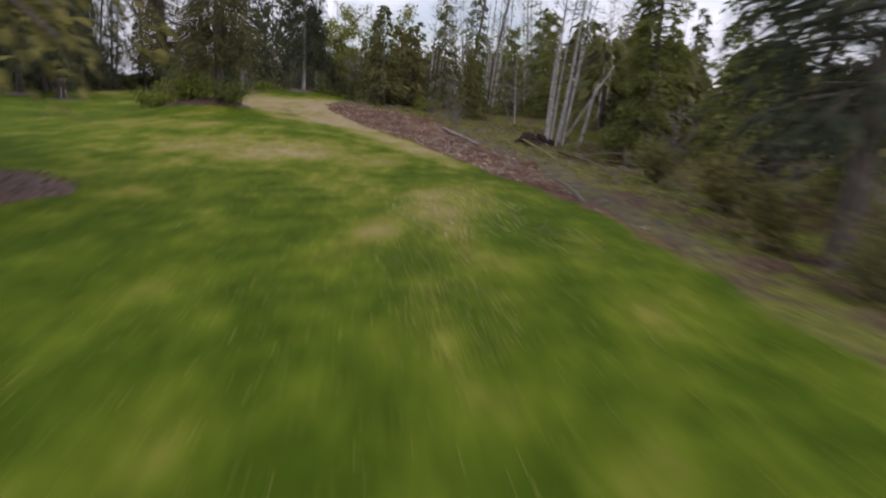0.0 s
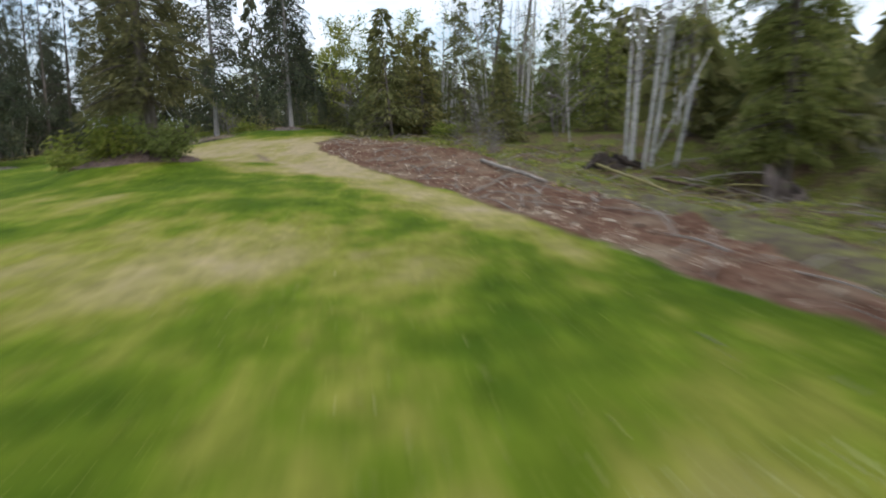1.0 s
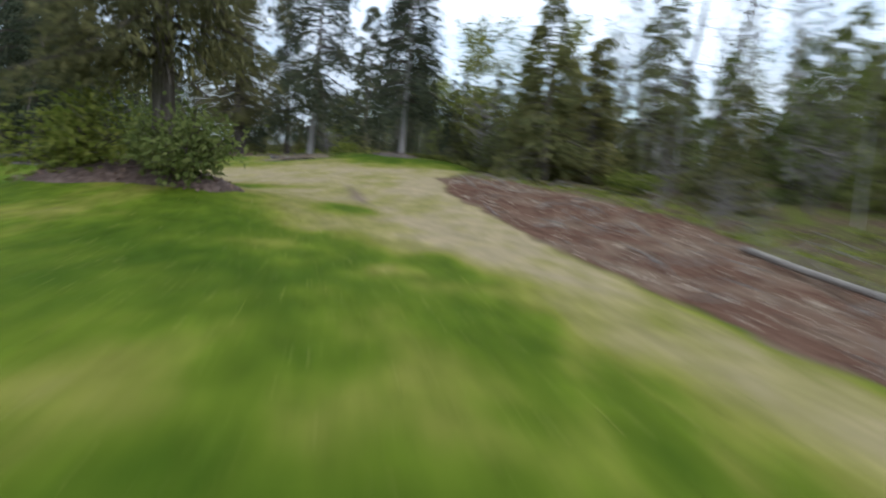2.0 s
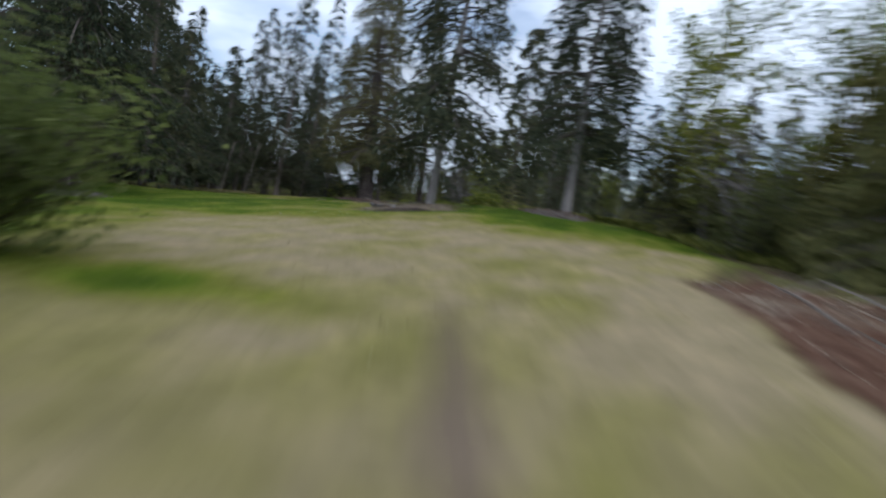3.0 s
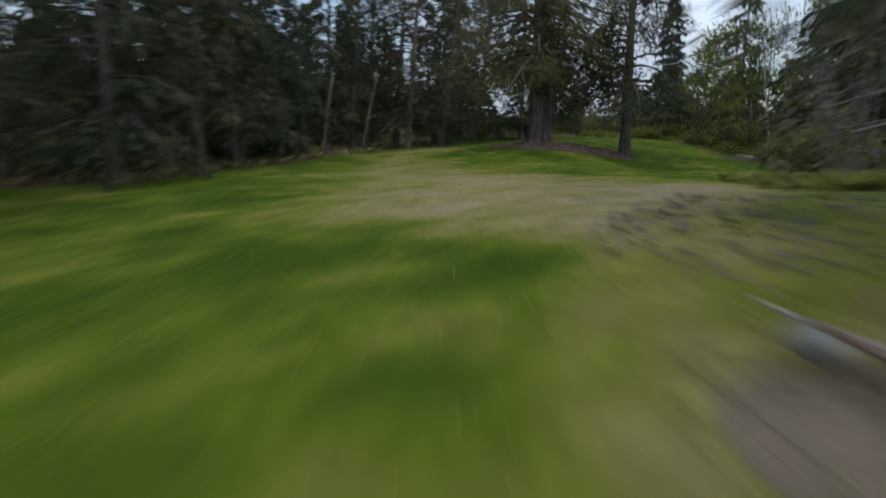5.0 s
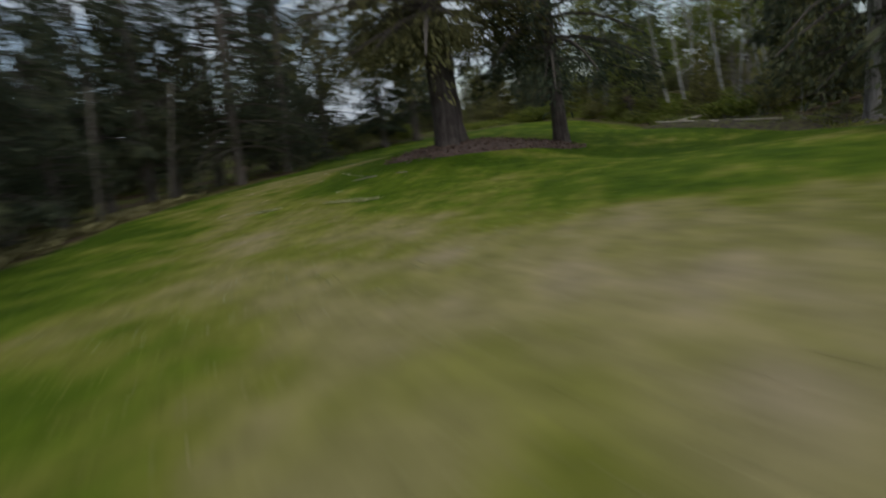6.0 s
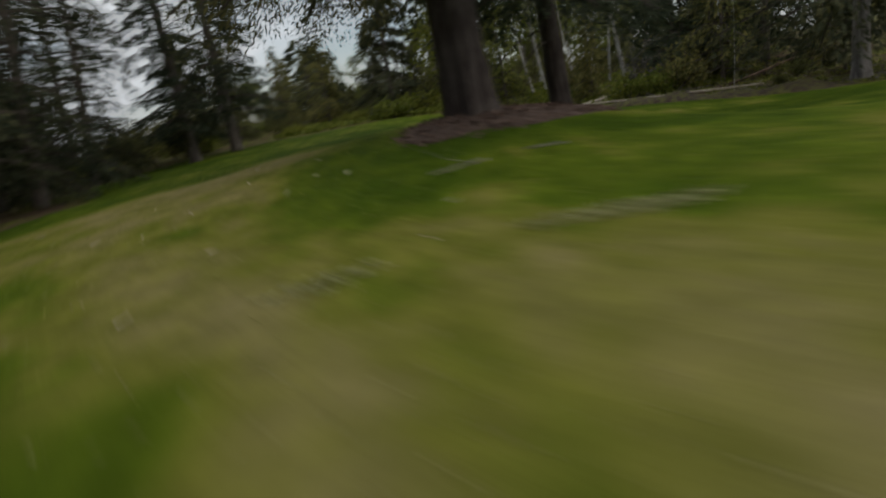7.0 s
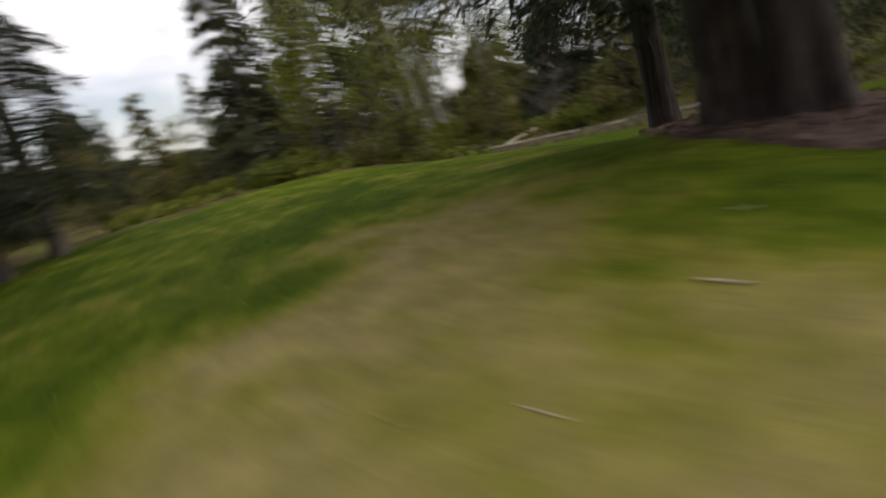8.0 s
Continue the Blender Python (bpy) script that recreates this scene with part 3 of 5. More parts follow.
def shrub(name, seed, size, count, leaf, tone, stems=9, label="", group="", category="shrub", twigs_mat=None):
    """A bush: stems from the ground and leaf clumps with gaps and an uneven outline."""
    rng = random.Random(seed)
    g = np.random.default_rng(seed)
    bush = new(name)
    wood, crown = Shape(), Shape()
    for i in range(stems):
        a, t = rng.uniform(0, 6.283), rng.uniform(0.2, 1.0)
        tip = np.array([math.cos(a) * size[0] * t * 0.95, math.sin(a) * size[1] * t * 0.95, size[2] * rng.uniform(0.55, 1.05) * (1.12 - 0.45 * t)])
        line = [(tip[0] * s * (0.6 + 0.4 * s), tip[1] * s * (0.6 + 0.4 * s), tip[2] * (s ** 0.8) - 0.05 * (1 - s)) for s in (0, 0.3, 0.65, 1)]
        wood.tube(line, [0.022, 0.016, 0.01, 0.004], 4, False)
        for _ in range(5):
            s = rng.uniform(0.25, 1)
            p0 = tip * s
            w = np.array([rng.uniform(-1, 1), rng.uniform(-1, 1), rng.uniform(-0.1, 0.8)]) * 0.35 * size[2] ** 0.5
            wood.tube([tuple(p0), tuple(p0 + w)], [0.007, 0.003], 3, False)
            m = count // (stems * 5)
            if m:
                spot = p0 + w * g.uniform(0, 1.1, m)[:, None] + g.normal(0, 0.13 * size[2] ** 0.5, (m, 3))
                spot[:, 2] = np.maximum(spot[:, 2], 0.02)
                crown.leaves(spot, g.normal(0, 1, (m, 3)) + [0, 0, 0.1], g.normal(0, 1, (m, 3)), leaf * g.uniform(0.6, 1.4, m), leaf * g.uniform(0.2, 0.36, m))
    part("branchwork", wood.mesh("branchwork", twigs_mat or M_DARK_TWIG), None, bush, kind="stuff")
    if crown.v:
        part("foliage", crown.mesh("foliage", tone), tone, bush, kind="stuff")
    return tagged(bush, label, category, group)


def stand(thing, x, y, turn=0.0, scale=1.0, sink=0.03, tilt=(0, 0)):
    thing.matrix_basis = pose(x, y, rest(x, y) - sink, tilt[0], tilt[1], turn) @ Matrix.Diagonal((scale, scale, scale, 1))
    return thing


def again(thing, x, y, turn=0.0, scale=1.0, sink=0.03, tilt=(0, 0)):
    keep = thing.scale.copy()
    thing.scale = (1, 1, 1)
    c = copy_thing(thing, pose(x, y, rest(x, y) - sink, tilt[0], tilt[1], turn) @ Matrix.Diagonal((scale, scale, scale, 1)))
    thing.scale = keep
    return c


# ---- single trees that the path passes ----
stand(conifer("cedar_tree", 11, 15, 3.0, 3.8, 0.29, M_CEDAR, M_FROND, 180, 330, 0.115, 0.35, hang=0.35, bare=0, shape=0.6, slim=0.62, lean=(-0.04, 0.08), buttress=0.16, sides=30, twin=(-0.03, 0.62, 0.27),
              boughs=[(160, 3.4, 4.2), (140, 3.5, 4.4), (122, 3.4, 4.0), (130, 3.0, 3.2), (148, 2.9, 3.4), (110, 3.2, 3.4), (150, 3.0, 2.0), (135, 3.1, 2.3), (120, 3.2, 2.4), (165, 3.2, 1.9), (105, 3.0, 2.2), (180, 3.3, 1.7), (90, 3.1, 2.4), (290, 2.6, 1.2), (320, 2.9, 1.6), (350, 2.7, 1.1), (20, 2.8, 1.5), (260, 3.0, 1.8), (305, 3.2, 2.4), (215, 3.4, 2.0)],
              label="large old cedar with twin fluted reddish-brown trunk on a mulch bed"), -23.05, 53.1, 0)
stand(conifer("cedar_tree", 12, 13, 2.3, 2.8, 0.22, M_CEDAR, M_NEEDLE, 120, 320, 0.12, 0.45, lean=(0.05, 0.05), slim=0.65, hang=0.35, bare=6, sides=14,
              label="slim dark cedar beside the large cedar on the mulch bed"), -20.77, 56.3, 80)
stand(conifer("fir_tree", 13, 13, 1.9, 1.9, 0.125, M_PALE, M_NEEDLE, 120, 200, 0.12, 0.45, lean=(0.07, 0.0), hang=0.6, bare=4,
              label="tall fir with pale grey trunk on a grey mulch mound"), -11.5, 36.9, 10)
stand(conifer("fir_tree", 14, 11, 2.1, 1.7, 0.12, M_PALE, M_NEEDLE, 105, 190, 0.12, 0.4, lean=(0.07, 0.02), hang=0.6, bare=8,
              label="tall fir with grey trunk on a grey mulch ring"), -7.8, 37.2, 60)
stand(conifer("cedar_tree", 15, 9.5, 1.45, 1.4, 0.15, M_BARK, M_FROND, 135, 225, 0.115, 0.3, hang=0.3, shape=0.75, bare=6, slim=0.6,
              label="bushy olive cedar over shrubs on a low island bed"), -7.4, 21.3, 0)
stand(shrub("shrub", 80, (1.15, 0.9, 1.0), 2600, 0.09, M_SPRING, 20, label="rounded yellow-green shrub on the olive cedar's island bed"), -8.4, 20.9, 0)
stand(shrub("shrub", 81, (1.0, 0.8, 0.85), 2200, 0.09, M_YOUNG, 18, label="small leafy green shrub at the foot of the bushy cedar"), -6.9, 20.9, 0)
stand(conifer("cedar_tree", 16, 10.5, 2.5, 2.5, 0.2, M_CEDAR, M_NEEDLE, 120, 380, 0.1, 0.45, hang=0.4, bare=4, slim=0.75, lean=(0.08, 0),
              label="dark broad cedar on a grey mulch ring in the lawn"), -19.7, 32.4, 0)
stand(conifer("cedar_tree", 17, 9, 2.7, 2.7, 0.22, M_CEDAR, M_OLIVE, 100, 170, 0.15, 0.5, hang=0.4,
              label="dark cedar on a brown mulch bed at the lawn's start"), -5.9, 6.9, 30)
stand(conifer("cedar_tree", 18, 11, 2.4, 2.6, 0.2, M_CEDAR, M_NEEDLE, 100, 180, 0.14, 0.45, hang=0.4,
              label="dark cedar on a second mulch ring farther across the lawn"), -22.9, 34.1, 70)
stand(conifer("fir_tree", 19, 11.2, 1.2, 1.45, 0.16, M_BARK, M_YOUNG, 140, 180, 0.13, 0.35, hang=0.3, bare=4, slim=0.8,
              label="olive-green fir over a mossy root stump"), 8.0, 21.4, 40)
stand(conifer("fir_tree", 20, 17, 1.2, 1.7, 0.19, M_BARK, M_NEEDLE, 165, 190, 0.125, 0.3, hang=0.2, bare=10, slim=0.65,
              label="tall layered spruce at the far end of the lawn"), -29.2, 66.0, 15)
stand(conifer("fir_tree", 21, 15, 0.9, 1.3, 0.17, M_BARK, M_NEEDLE, 135, 180, 0.125, 0.3, hang=0.2, bare=10, slim=0.65,
              label="slimmer layered spruce beside its taller neighbour"), -30.15, 64.3, 55)
stand(conifer("fir_tree", 22, 8.0, 0.5, 1.5, 0.11, M_BARK, M_NEEDLE, 120, 150, 0.13, 0.3, hang=0.2,
              label="compact dark spruce beyond the lawn"), -23.4, 69.5, 55)
stand(conifer("fir_tree", 23, 13, 1.9, 3.4, 0.19, M_PALE, M_NEEDLE, 120, 190, 0.15, 0.45, hang=0.4, buttress=0.12, sides=20,
              label="dark cedar with pale flared root base among fallen poles"), -12.8, 58.1, 55)

# ---- tree kinds that repeat ----
DARK_KINDS = [(10.5, 1.2, 2.1, 70, (0.02, 0), -28.9, 42.6), (9.5, 2.2, 1.8, 62, (0.06, 0.02), -33.0, 51.5), (11.5, 0.7, 2.3, 76, (0, 0.03), -35.5, 48.0)]
dark = [stand(conifer("fir_tree", 30 + k, h, b, rch, 0.16, M_BARK, M_NEEDLE, nb, 78, 0.21, 0.42, lean=ln, hang=0.35, bare=6, sides=7, slim=0.7, coarse=True, label="tall dark fir at the forest edge", group="dark firs"), x, y)
        for k, (h, b, rch, nb, ln, x, y) in enumerate(DARK_KINDS)]
edge = [stand(conifer("fir_tree", 30 + k, h, b, rch, 0.16, M_BARK, M_NEEDLE, nb, 145, 0.148, 0.42, lean=ln, hang=0.35, bare=6, sides=8, slim=0.65, label="tall dense dark fir at the forest corner", group="dark firs"), x, y)
        for k, (h, b, rch, nb, ln, x, y) in enumerate([(14.5, 1.2, 2.5, 84, (0.1, 0.02), -32.3, 56.4), (13.0, 2.0, 2.1, 72, (0.1, 0.02), -34.0, 55.0), (15.5, 0.7, 2.2, 90, (0.12, 0.03), -32.4, 59.4)])]
deep = [stand(conifer("fir_tree", 34 + k, h, b, rch, 0.16, M_BARK, M_NEEDLE, nb, 44, 0.3, 0.42, lean=ln, hang=0.35, bare=4, sides=6, coarse=True, label="dark fir deep in the forest", group="dark firs"), x - 6.5, y + 1)
        for k, (h, b, rch, nb, ln, x, y) in enumerate(DARK_KINDS)]
young = [stand(conifer("young_fir_tree", 40 + k, h, 0.4, rch, 0.07, M_BARK, tone, nb, 62, 0.16, 0.3, hang=0.25, sides=6, coarse=True, label=lab, group="young firs"), x, y)
         for k, (h, rch, nb, tone, lab, x, y) in enumerate([(4.8, 1.3, 62, M_OLIVE, "bushy olive young fir at the wood's edge", -2.3, 30.2),
                                                            (6.5, 1.5, 70, M_YOUNG, "young bright green fir at the wood's edge", 9.0, 17.0),
                                                            (7.5, 1.7, 72, M_OLIVE, "slender olive fir in the open wood", 3.0, 41.0)])]
clump = stand(birch("birch_clump", 50, 7, 10.5, 0.05, 0.06, 600, 0.1, M_BIRCH, M_SPRING, (0.1, 0.0), label="clump of seven white birch stems", group="birches", twig_count=14), 5.05, 23.6)
single = [stand(birch("birch_tree", 51 + k, n, h, r, 0.05, 500, 0.12, M_BIRCH, M_SPRING, ln, label="slim white birch with thin spring leaves", group="birches", twig_count=16), x, y, tr)
          for k, (n, h, r, ln, x, y, tr) in enumerate([(1, 11, 0.055, (0.05, 0), 4.6, 38.4, 0), (2, 10, 0.065, (-0.16, 0.05), -15.5, 71.0, 0), (1, 9, 0.045, (-0.04, 0.03), 1.0, 42.0, 0)])]
veil = stand(birch("alder_tree", 60, 2, 6.5, 0.045, 0.08, 1900, 0.15, M_GREY_TWIG, M_SPRING, label="young alder in fresh yellow-green leaf", group="alders", twig_count=26), -18.6, 71.0)
stand(birch("alder_tree", 61, 3, 7.0, 0.045, 0.09, 4800, 0.13, M_GREY_TWIG, M_SPRING, label="leafy young alder in bright yellow-green leaf", group="alders", twig_count=30), -20.9, 69.9)
bush = [stand(shrub("shrub", 70 + k, sz, 900, 0.14, tone, label=lab, group=gr), x, y)
        for k, (sz, tone, lab, gr, x, y) in enumerate([((1.3, 1.3, 1.3), M_OLIVE, "leafy olive-green shrub at the wood's edge", "green shrubs", -13.6, 47.5),
                                                       ((1.1, 1.0, 0.8), M_SPRING, "low yellow-green leafy salal shrub", "yellow-green shrubs", -15.2, 63.2),
                                                       ((1.4, 1.2, 1.7), M_OLIVE, "brown-olive brushy shrub with thin twigs", "olive shrubs", -3.3, 34.0)])]
snag = stand(birch("bare_shrub", 76, 6, 2.4, 0.018, 0.2, 0, 0.1, M_GREY_TWIG, M_SPRING, label="bare grey brush stems", group="bare brush", twig_count=6), -1.0, 33.0)
stand(shrub("shrub", 78, (1.4, 1.4, 1.9), 5200, 0.085, M_YOUNG, 26, label="dense bright green shrub beside the olive cedar"), -9.9, 24.9, 0)
stand(shrub("shrub", 79, (1.3, 1.3, 0.7), 2600, 0.085, M_SPRING, 16, label="low yellow-green shrub at the olive cedar's foot"), -10.9, 24.4, 0)

# woods round the lawn
PLACED = [(-32.3, 56.4), (-34, 55), (-31.8, 59.3), (-37, 43.6), (-39.5, 52.5), (-42, 49), (-23, 53.5), (-20.8, 56.3), (-11.5, 36.9), (-7.8, 37.2), (-7.2, 20.6), (-19.7, 32.4), (-5.9, 6.9), (-22.9, 34.1), (-30.6, 42.6), (-33, 51.5), (-35.5, 48),
          (-2.3, 30.2), (9.0, 17.0), (7.7, 21.2), (4.8, 24.3), (4.2, 35.4), (-15.5, 71), (1.5, 38), (-20.9, 69.9), (-18.6, 71), (-29.2, 66.0), (-30.4, 64.2), (-23.4, 69.5), (-12.8, 58.1), (3, 41),
          (7.3, 20.2), (6.2, 20.7), (5.2, 21.2), (6.4, 19.1), (5.5, 19.6), (6.0, 17.8), (4.8, 18.2), (7.6, 18.8), (5.0, 16.6), (6.6, 22.2)]
CLEAR = [(-31.9, 61.5), (-30.8, 62.5), (-31.6, 67.5), (-33.5, 77), (-40, 100), (-46, 118), (-64, 118), (-47, 92), (-39, 77.5), (-34.8, 69.5), (-32.4, 65)]
LOW = [(-28.5, 67), (-27.5, 86), (-20.5, 86), (-24.6, 68)]
OPEN = [(-9.6, 38.8), (-14.5, 62), (-5.5, 62), (-3.8, 45), (-3.5, 37)]
wrng = random.Random(7)


def wood(kinds, box, count, gap, least=0.6, most=40.0, scales=(0.8, 1.15), tall=True):
    for _ in range(count * 14):
        if count <= 0:
            return
        x, y = wrng.uniform(box[0], box[1]), wrng.uniform(box[2], box[3])
        d = float(outside(x, y, LAWN))
        if not least < d < most or (tall and float(outside(x, y, CLEAR)) < 0.6) or math.hypot(x + 30, y - 52) < 3.0 or float(outside(x, y, BANK)) < 0.8 or any((x - a) ** 2 + (y - b) ** 2 < gap * gap for a, b in PLACED):
            continue
        PLACED.append((x, y))
        count -= 1
        again(wrng.choice(kinds), x, y, wrng.uniform(0, 360), wrng.uniform(*scales) * (0.6 if float(outside(x, y, LOW)) < 0 else 0.4 if float(outside(x, y, OPEN)) < 0.6 else 1.0))


for x, y, k, sc in ((-33.0, 63.6, 2, 0.85), (-34.9, 66.6, 0, 1.0), (-34.6, 58.0, 0, 1.1), (-34.4, 61.3, 2, 0.85), (-35.5, 62.5, 0, 0.8), (-33.4, 53.4, 1, 0.9)):
    PLACED.append((x, y))
    again(edge[k], x, y, 0, sc)
for x, y, k, sc in ((-28.4, 41.0, 0, 0.95), (-30.4, 45.1, 2, 0.72), (-29.7, 46.5, 0, 0.68), (-31.3, 44.1, 2, 0.8), (-30.7, 48.4, 0, 0.7)):
    PLACED.append((x, y))
    again(dark[k], x, y, x * 50, sc)
wood(dark, (-40, -22.5, 36, 63), 30, 1.9, most=5.0, scales=(0.55, 0.95))
wood(deep, (-46, -22.5, 34, 65), 26, 2.3, least=5.0, scales=(0.55, 0.95))
for x, y, k, tr in ((-17.2, 69.4, 1, 10), (-14.8, 68.2, 0, 0), (-13.4, 69.6, 1, 40), (-16.3, 72.4, 0, 120), (-18.8, 73.5, 1, 350)):
    PLACED.append((x, y))
    again(single[k], x, y, tr, 0.9)
wood(dark[:1] + single + young + [veil], (-20.5, -6, 66, 90), 24, 2.0, scales=(0.55, 0.9))
wood([young[0], single[2], veil], (-36, -20.5, 70, 88), 16, 2.6, scales=(0.5, 0.75))
wood(dark[:2] + single[2:] + young[2:], (-16, -7.5, 40, 64), 24, 2.0, 2.6, scales=(0.65, 1.0))
wood(young + [veil], (-7, -1, 38, 60), 12, 2.0, scales=(0.4, 0.55))
wood(young + single[2:] + [veil], (0, 16, 36, 58), 20, 2.4, scales=(0.55, 0.9))
for x, y, k, sc in ((-4.7, 35.8, 0, 0.6), (-5.5, 37.2, 2, 0.42), (-4.1, 37.2, 2, 0.45), (-2.9, 32.3, 0, 0.7), (-1.6, 32.3, 2, 0.5), (-3.4, 34.4, 2, 0.4), (-1.9, 34.0, 0, 0.9), (-0.7, 33.4, 2, 0.6), (-1.0, 31.4, 0, 0.85), (0.8, 32.8, 2, 0.75), (2.4, 31.5, 1, 0.6), (5.9, 29.5, 1, 0.75)):
    PLACED.append((x, y))
    again(young[k], x, y, x * 77, sc)
wood(single[2:] + single[:1] + young + [veil], (0, 15, 26, 42), 28, 1.5, 2.4, scales=(0.5, 0.85))
wood(young + single[2:], (9.5, 21, -2, 27), 14, 2.2, 3.2, scales=(0.45, 0.7))
for x, y, tr, sc in ((-4.4, 35.2, 20, 0.75), (-3.0, 33.4, 140, 0.65), (-5.2, 38.6, 250, 0.8), (-1.6, 35.8, 80, 0.8)):
    PLACED.append((x, y))
    again(veil, x, y, tr, sc)
for x, y, tr, sc in ((-16.4, 74.0, 250, 1.15), (-15.2, 76.5, 40, 1.3), (-14.0, 73.2, 310, 1.2), (-12.6, 75.8, 90, 1.3), (-11.4, 72.0, 200, 1.15), (-13.4, 79.5, 170, 1.4)):
    PLACED.append((x, y))
    again(veil, x, y, tr, sc)
for x, y, tr, sc in ((-4.0, 33.2, 20, 0.9), (-3.6, 36.4, 250, 1.0), (0.7, 25.6, 70, 0.4), (1.1, 24.6, 190, 0.35), (0.1, 27.3, 300, 0.4), (1.3, 26.6, 130, 0.45), (4.8, 5.6, 10, 0.5), (5.6, 9.2, 60, 0.5)):
    PLACED.append((x, y))
    again(snag, x, y, tr, sc)
for x, y, tr, sc in ((3.4, 35.0, 30, 0.95), (5.8, 34.4, 100, 0.9), (2.0, 38.2, 200, 0.9), (8.6, 29.0, 300, 0.8), (0.2, 39.5, 10, 0.85)):
    PLACED.append((x, y))
    again(clump, x, y, tr, sc)
for x, y, k, sc in ((-13.0, 50.4, 0, 0.95), (-19.7, 71.5, 2, 0.8), (-13.0, 66.4, 2, 0.85), (-41.0, 73.0, 2, 1.05), (-43.2, 76.0, 0, 1.1), (-43.4, 72.0, 2, 1.0)):
    PLACED.append((x, y))
    again(deep[k], x, y, x * 31, sc)
for x, y, k, sc in ((-28.2, 72.2, 2, 0.5), (-26.2, 71.4, 0, 0.75), (-30.2, 71.6, 2, 0.6), (-27.2, 75.0, 2, 0.5), (-24.0, 73.6, 2, 0.55), (-33.0, 74.6, 2, 0.75), (-32.0, 72.2, 0, 0.9), (-34.2, 79.0, 2, 0.8), (-31.2, 75.5, 2, 0.75)):
    PLACED.append((x, y))
    again(young[k], x, y, x * 31, sc)
for x, y, tr, sc in ((4.4, 5.2, 10, 0.6), (4.7, 7.4, 80, 0.65), (5.2, 9.8, 150, 0.7), (4.9, 12.2, 220, 0.6), (6.2, 11.0, 290, 0.8), (-3.9, 32.4, 30, 0.8), (-3.2, 31.2, 110, 0.7), (-2.2, 31.2, 200, 0.75), (-4.2, 34.4, 290, 0.8), (-4.9, 36.4, 50, 0.7)):
    PLACED.append((x, y))
    again(bush[2], x, y, tr, sc)
for x, y, k, sc in ((-5.2, 36.6, 0, 0.3), (-4.5, 35.6, 2, 0.26), (-5.9, 38.6, 1, 0.36), (-3.9, 36.4, 0, 0.34), (5.3, 7.0, 1, 1.0), (7.4, 9.6, 0, 0.95), (8.4, 13.0, 1, 0.7), (-11.2, 63.7, 0, 0.66), (-9.7, 66.0, 2, 0.62), (-11.9, 66.0, 1, 0.62), (-9.2, 63.4, 2, 0.6)):
    PLACED.append((x, y))
    again(dark[k], x, y, x * 40, sc)
wood(bush[:2] + [snag], (-16, 12, 28, 66), 44, 1.2, 0.8, 9, (0.7, 1.1))
wood(bush + [snag], (4.6, 12, -4, 26), 18, 1.2, 2.4, 8, (0.6, 1.0))
wood(bush, (-37, -10, 61, 84), 60, 1.2, 0.5, 14, (0.7, 1.1), False)


# far woods, too many to tell apart
def far_woods(name, seed, count, tone, east, tall, label):
    rng = np.random.default_rng(seed)
    s, t = Shape(), Shape()
    made = 0
    while made < count:
        x, y = rng.uniform(-75, 45), rng.uniform(-30, 115)
        d = float(outside(x, y, LAWN))
        if not 11 < d < 42 or (x > -10 - 0.1 * y + rng.normal(0, 3)) != east:
            continue
        if float(outside(x, y, CLEAR)) < 1.5:
            continue
        gap = float(outside(x, y, OPEN)) < 3.0 or (y > 60 and 1 < math.degrees(math.atan2(x + 28.3, y - 50.5)) < 12)
        if y > 70 and rng.random() < 0.25:
            continue
        made += 1
        z, h = rest(x, y), rng.uniform(*tall) * (0.42 if gap else 1.0)
        n = 200
        u = rng.random(n) ** 0.9
        a = rng.uniform(0, 6.283, n)
        r = (1 - u) * rng.uniform(1.5, 2.4) * rng.uniform(0.25, 1, n) + 0.1
        spot = np.stack([x + np.cos(a) * r, y + np.sin(a) * r, z + 0.5 + u * (h - 0.5)], 1)
        way3 = np.stack([np.cos(a), np.sin(a), rng.uniform(-0.9, 0.1, n)], 1)
        size = rng.uniform(0.45, 0.95, n)
        s.leaves(spot, way3, rng.normal(0, 1, (n, 3)), size, size * rng.uniform(0.18, 0.3, n), 0.25)
        t.tube([(x, y, z - 0.3), (x + 0.1, y, z + h * 0.5), (x, y, z + h)], [0.14, 0.09, 0.02], 5, False)
    woods_ = part(name, s.mesh(name, tone), tone)
    part("tree_trunks", t.mesh("tree_trunks", M_BARK), M_BARK, woods_, kind="stuff")
    tagged(woods_, label, "forest", kind="stuff")


far_woods("far_woods", 21, 150, M_NEEDLE, False, (3.6, 6.4), "dense dark conifer forest far behind the lawn")
far_woods("far_woods", 23, 170, M_OLIVE, True, (2.6, 5.2), "hazy olive open woods far behind the soil bank")


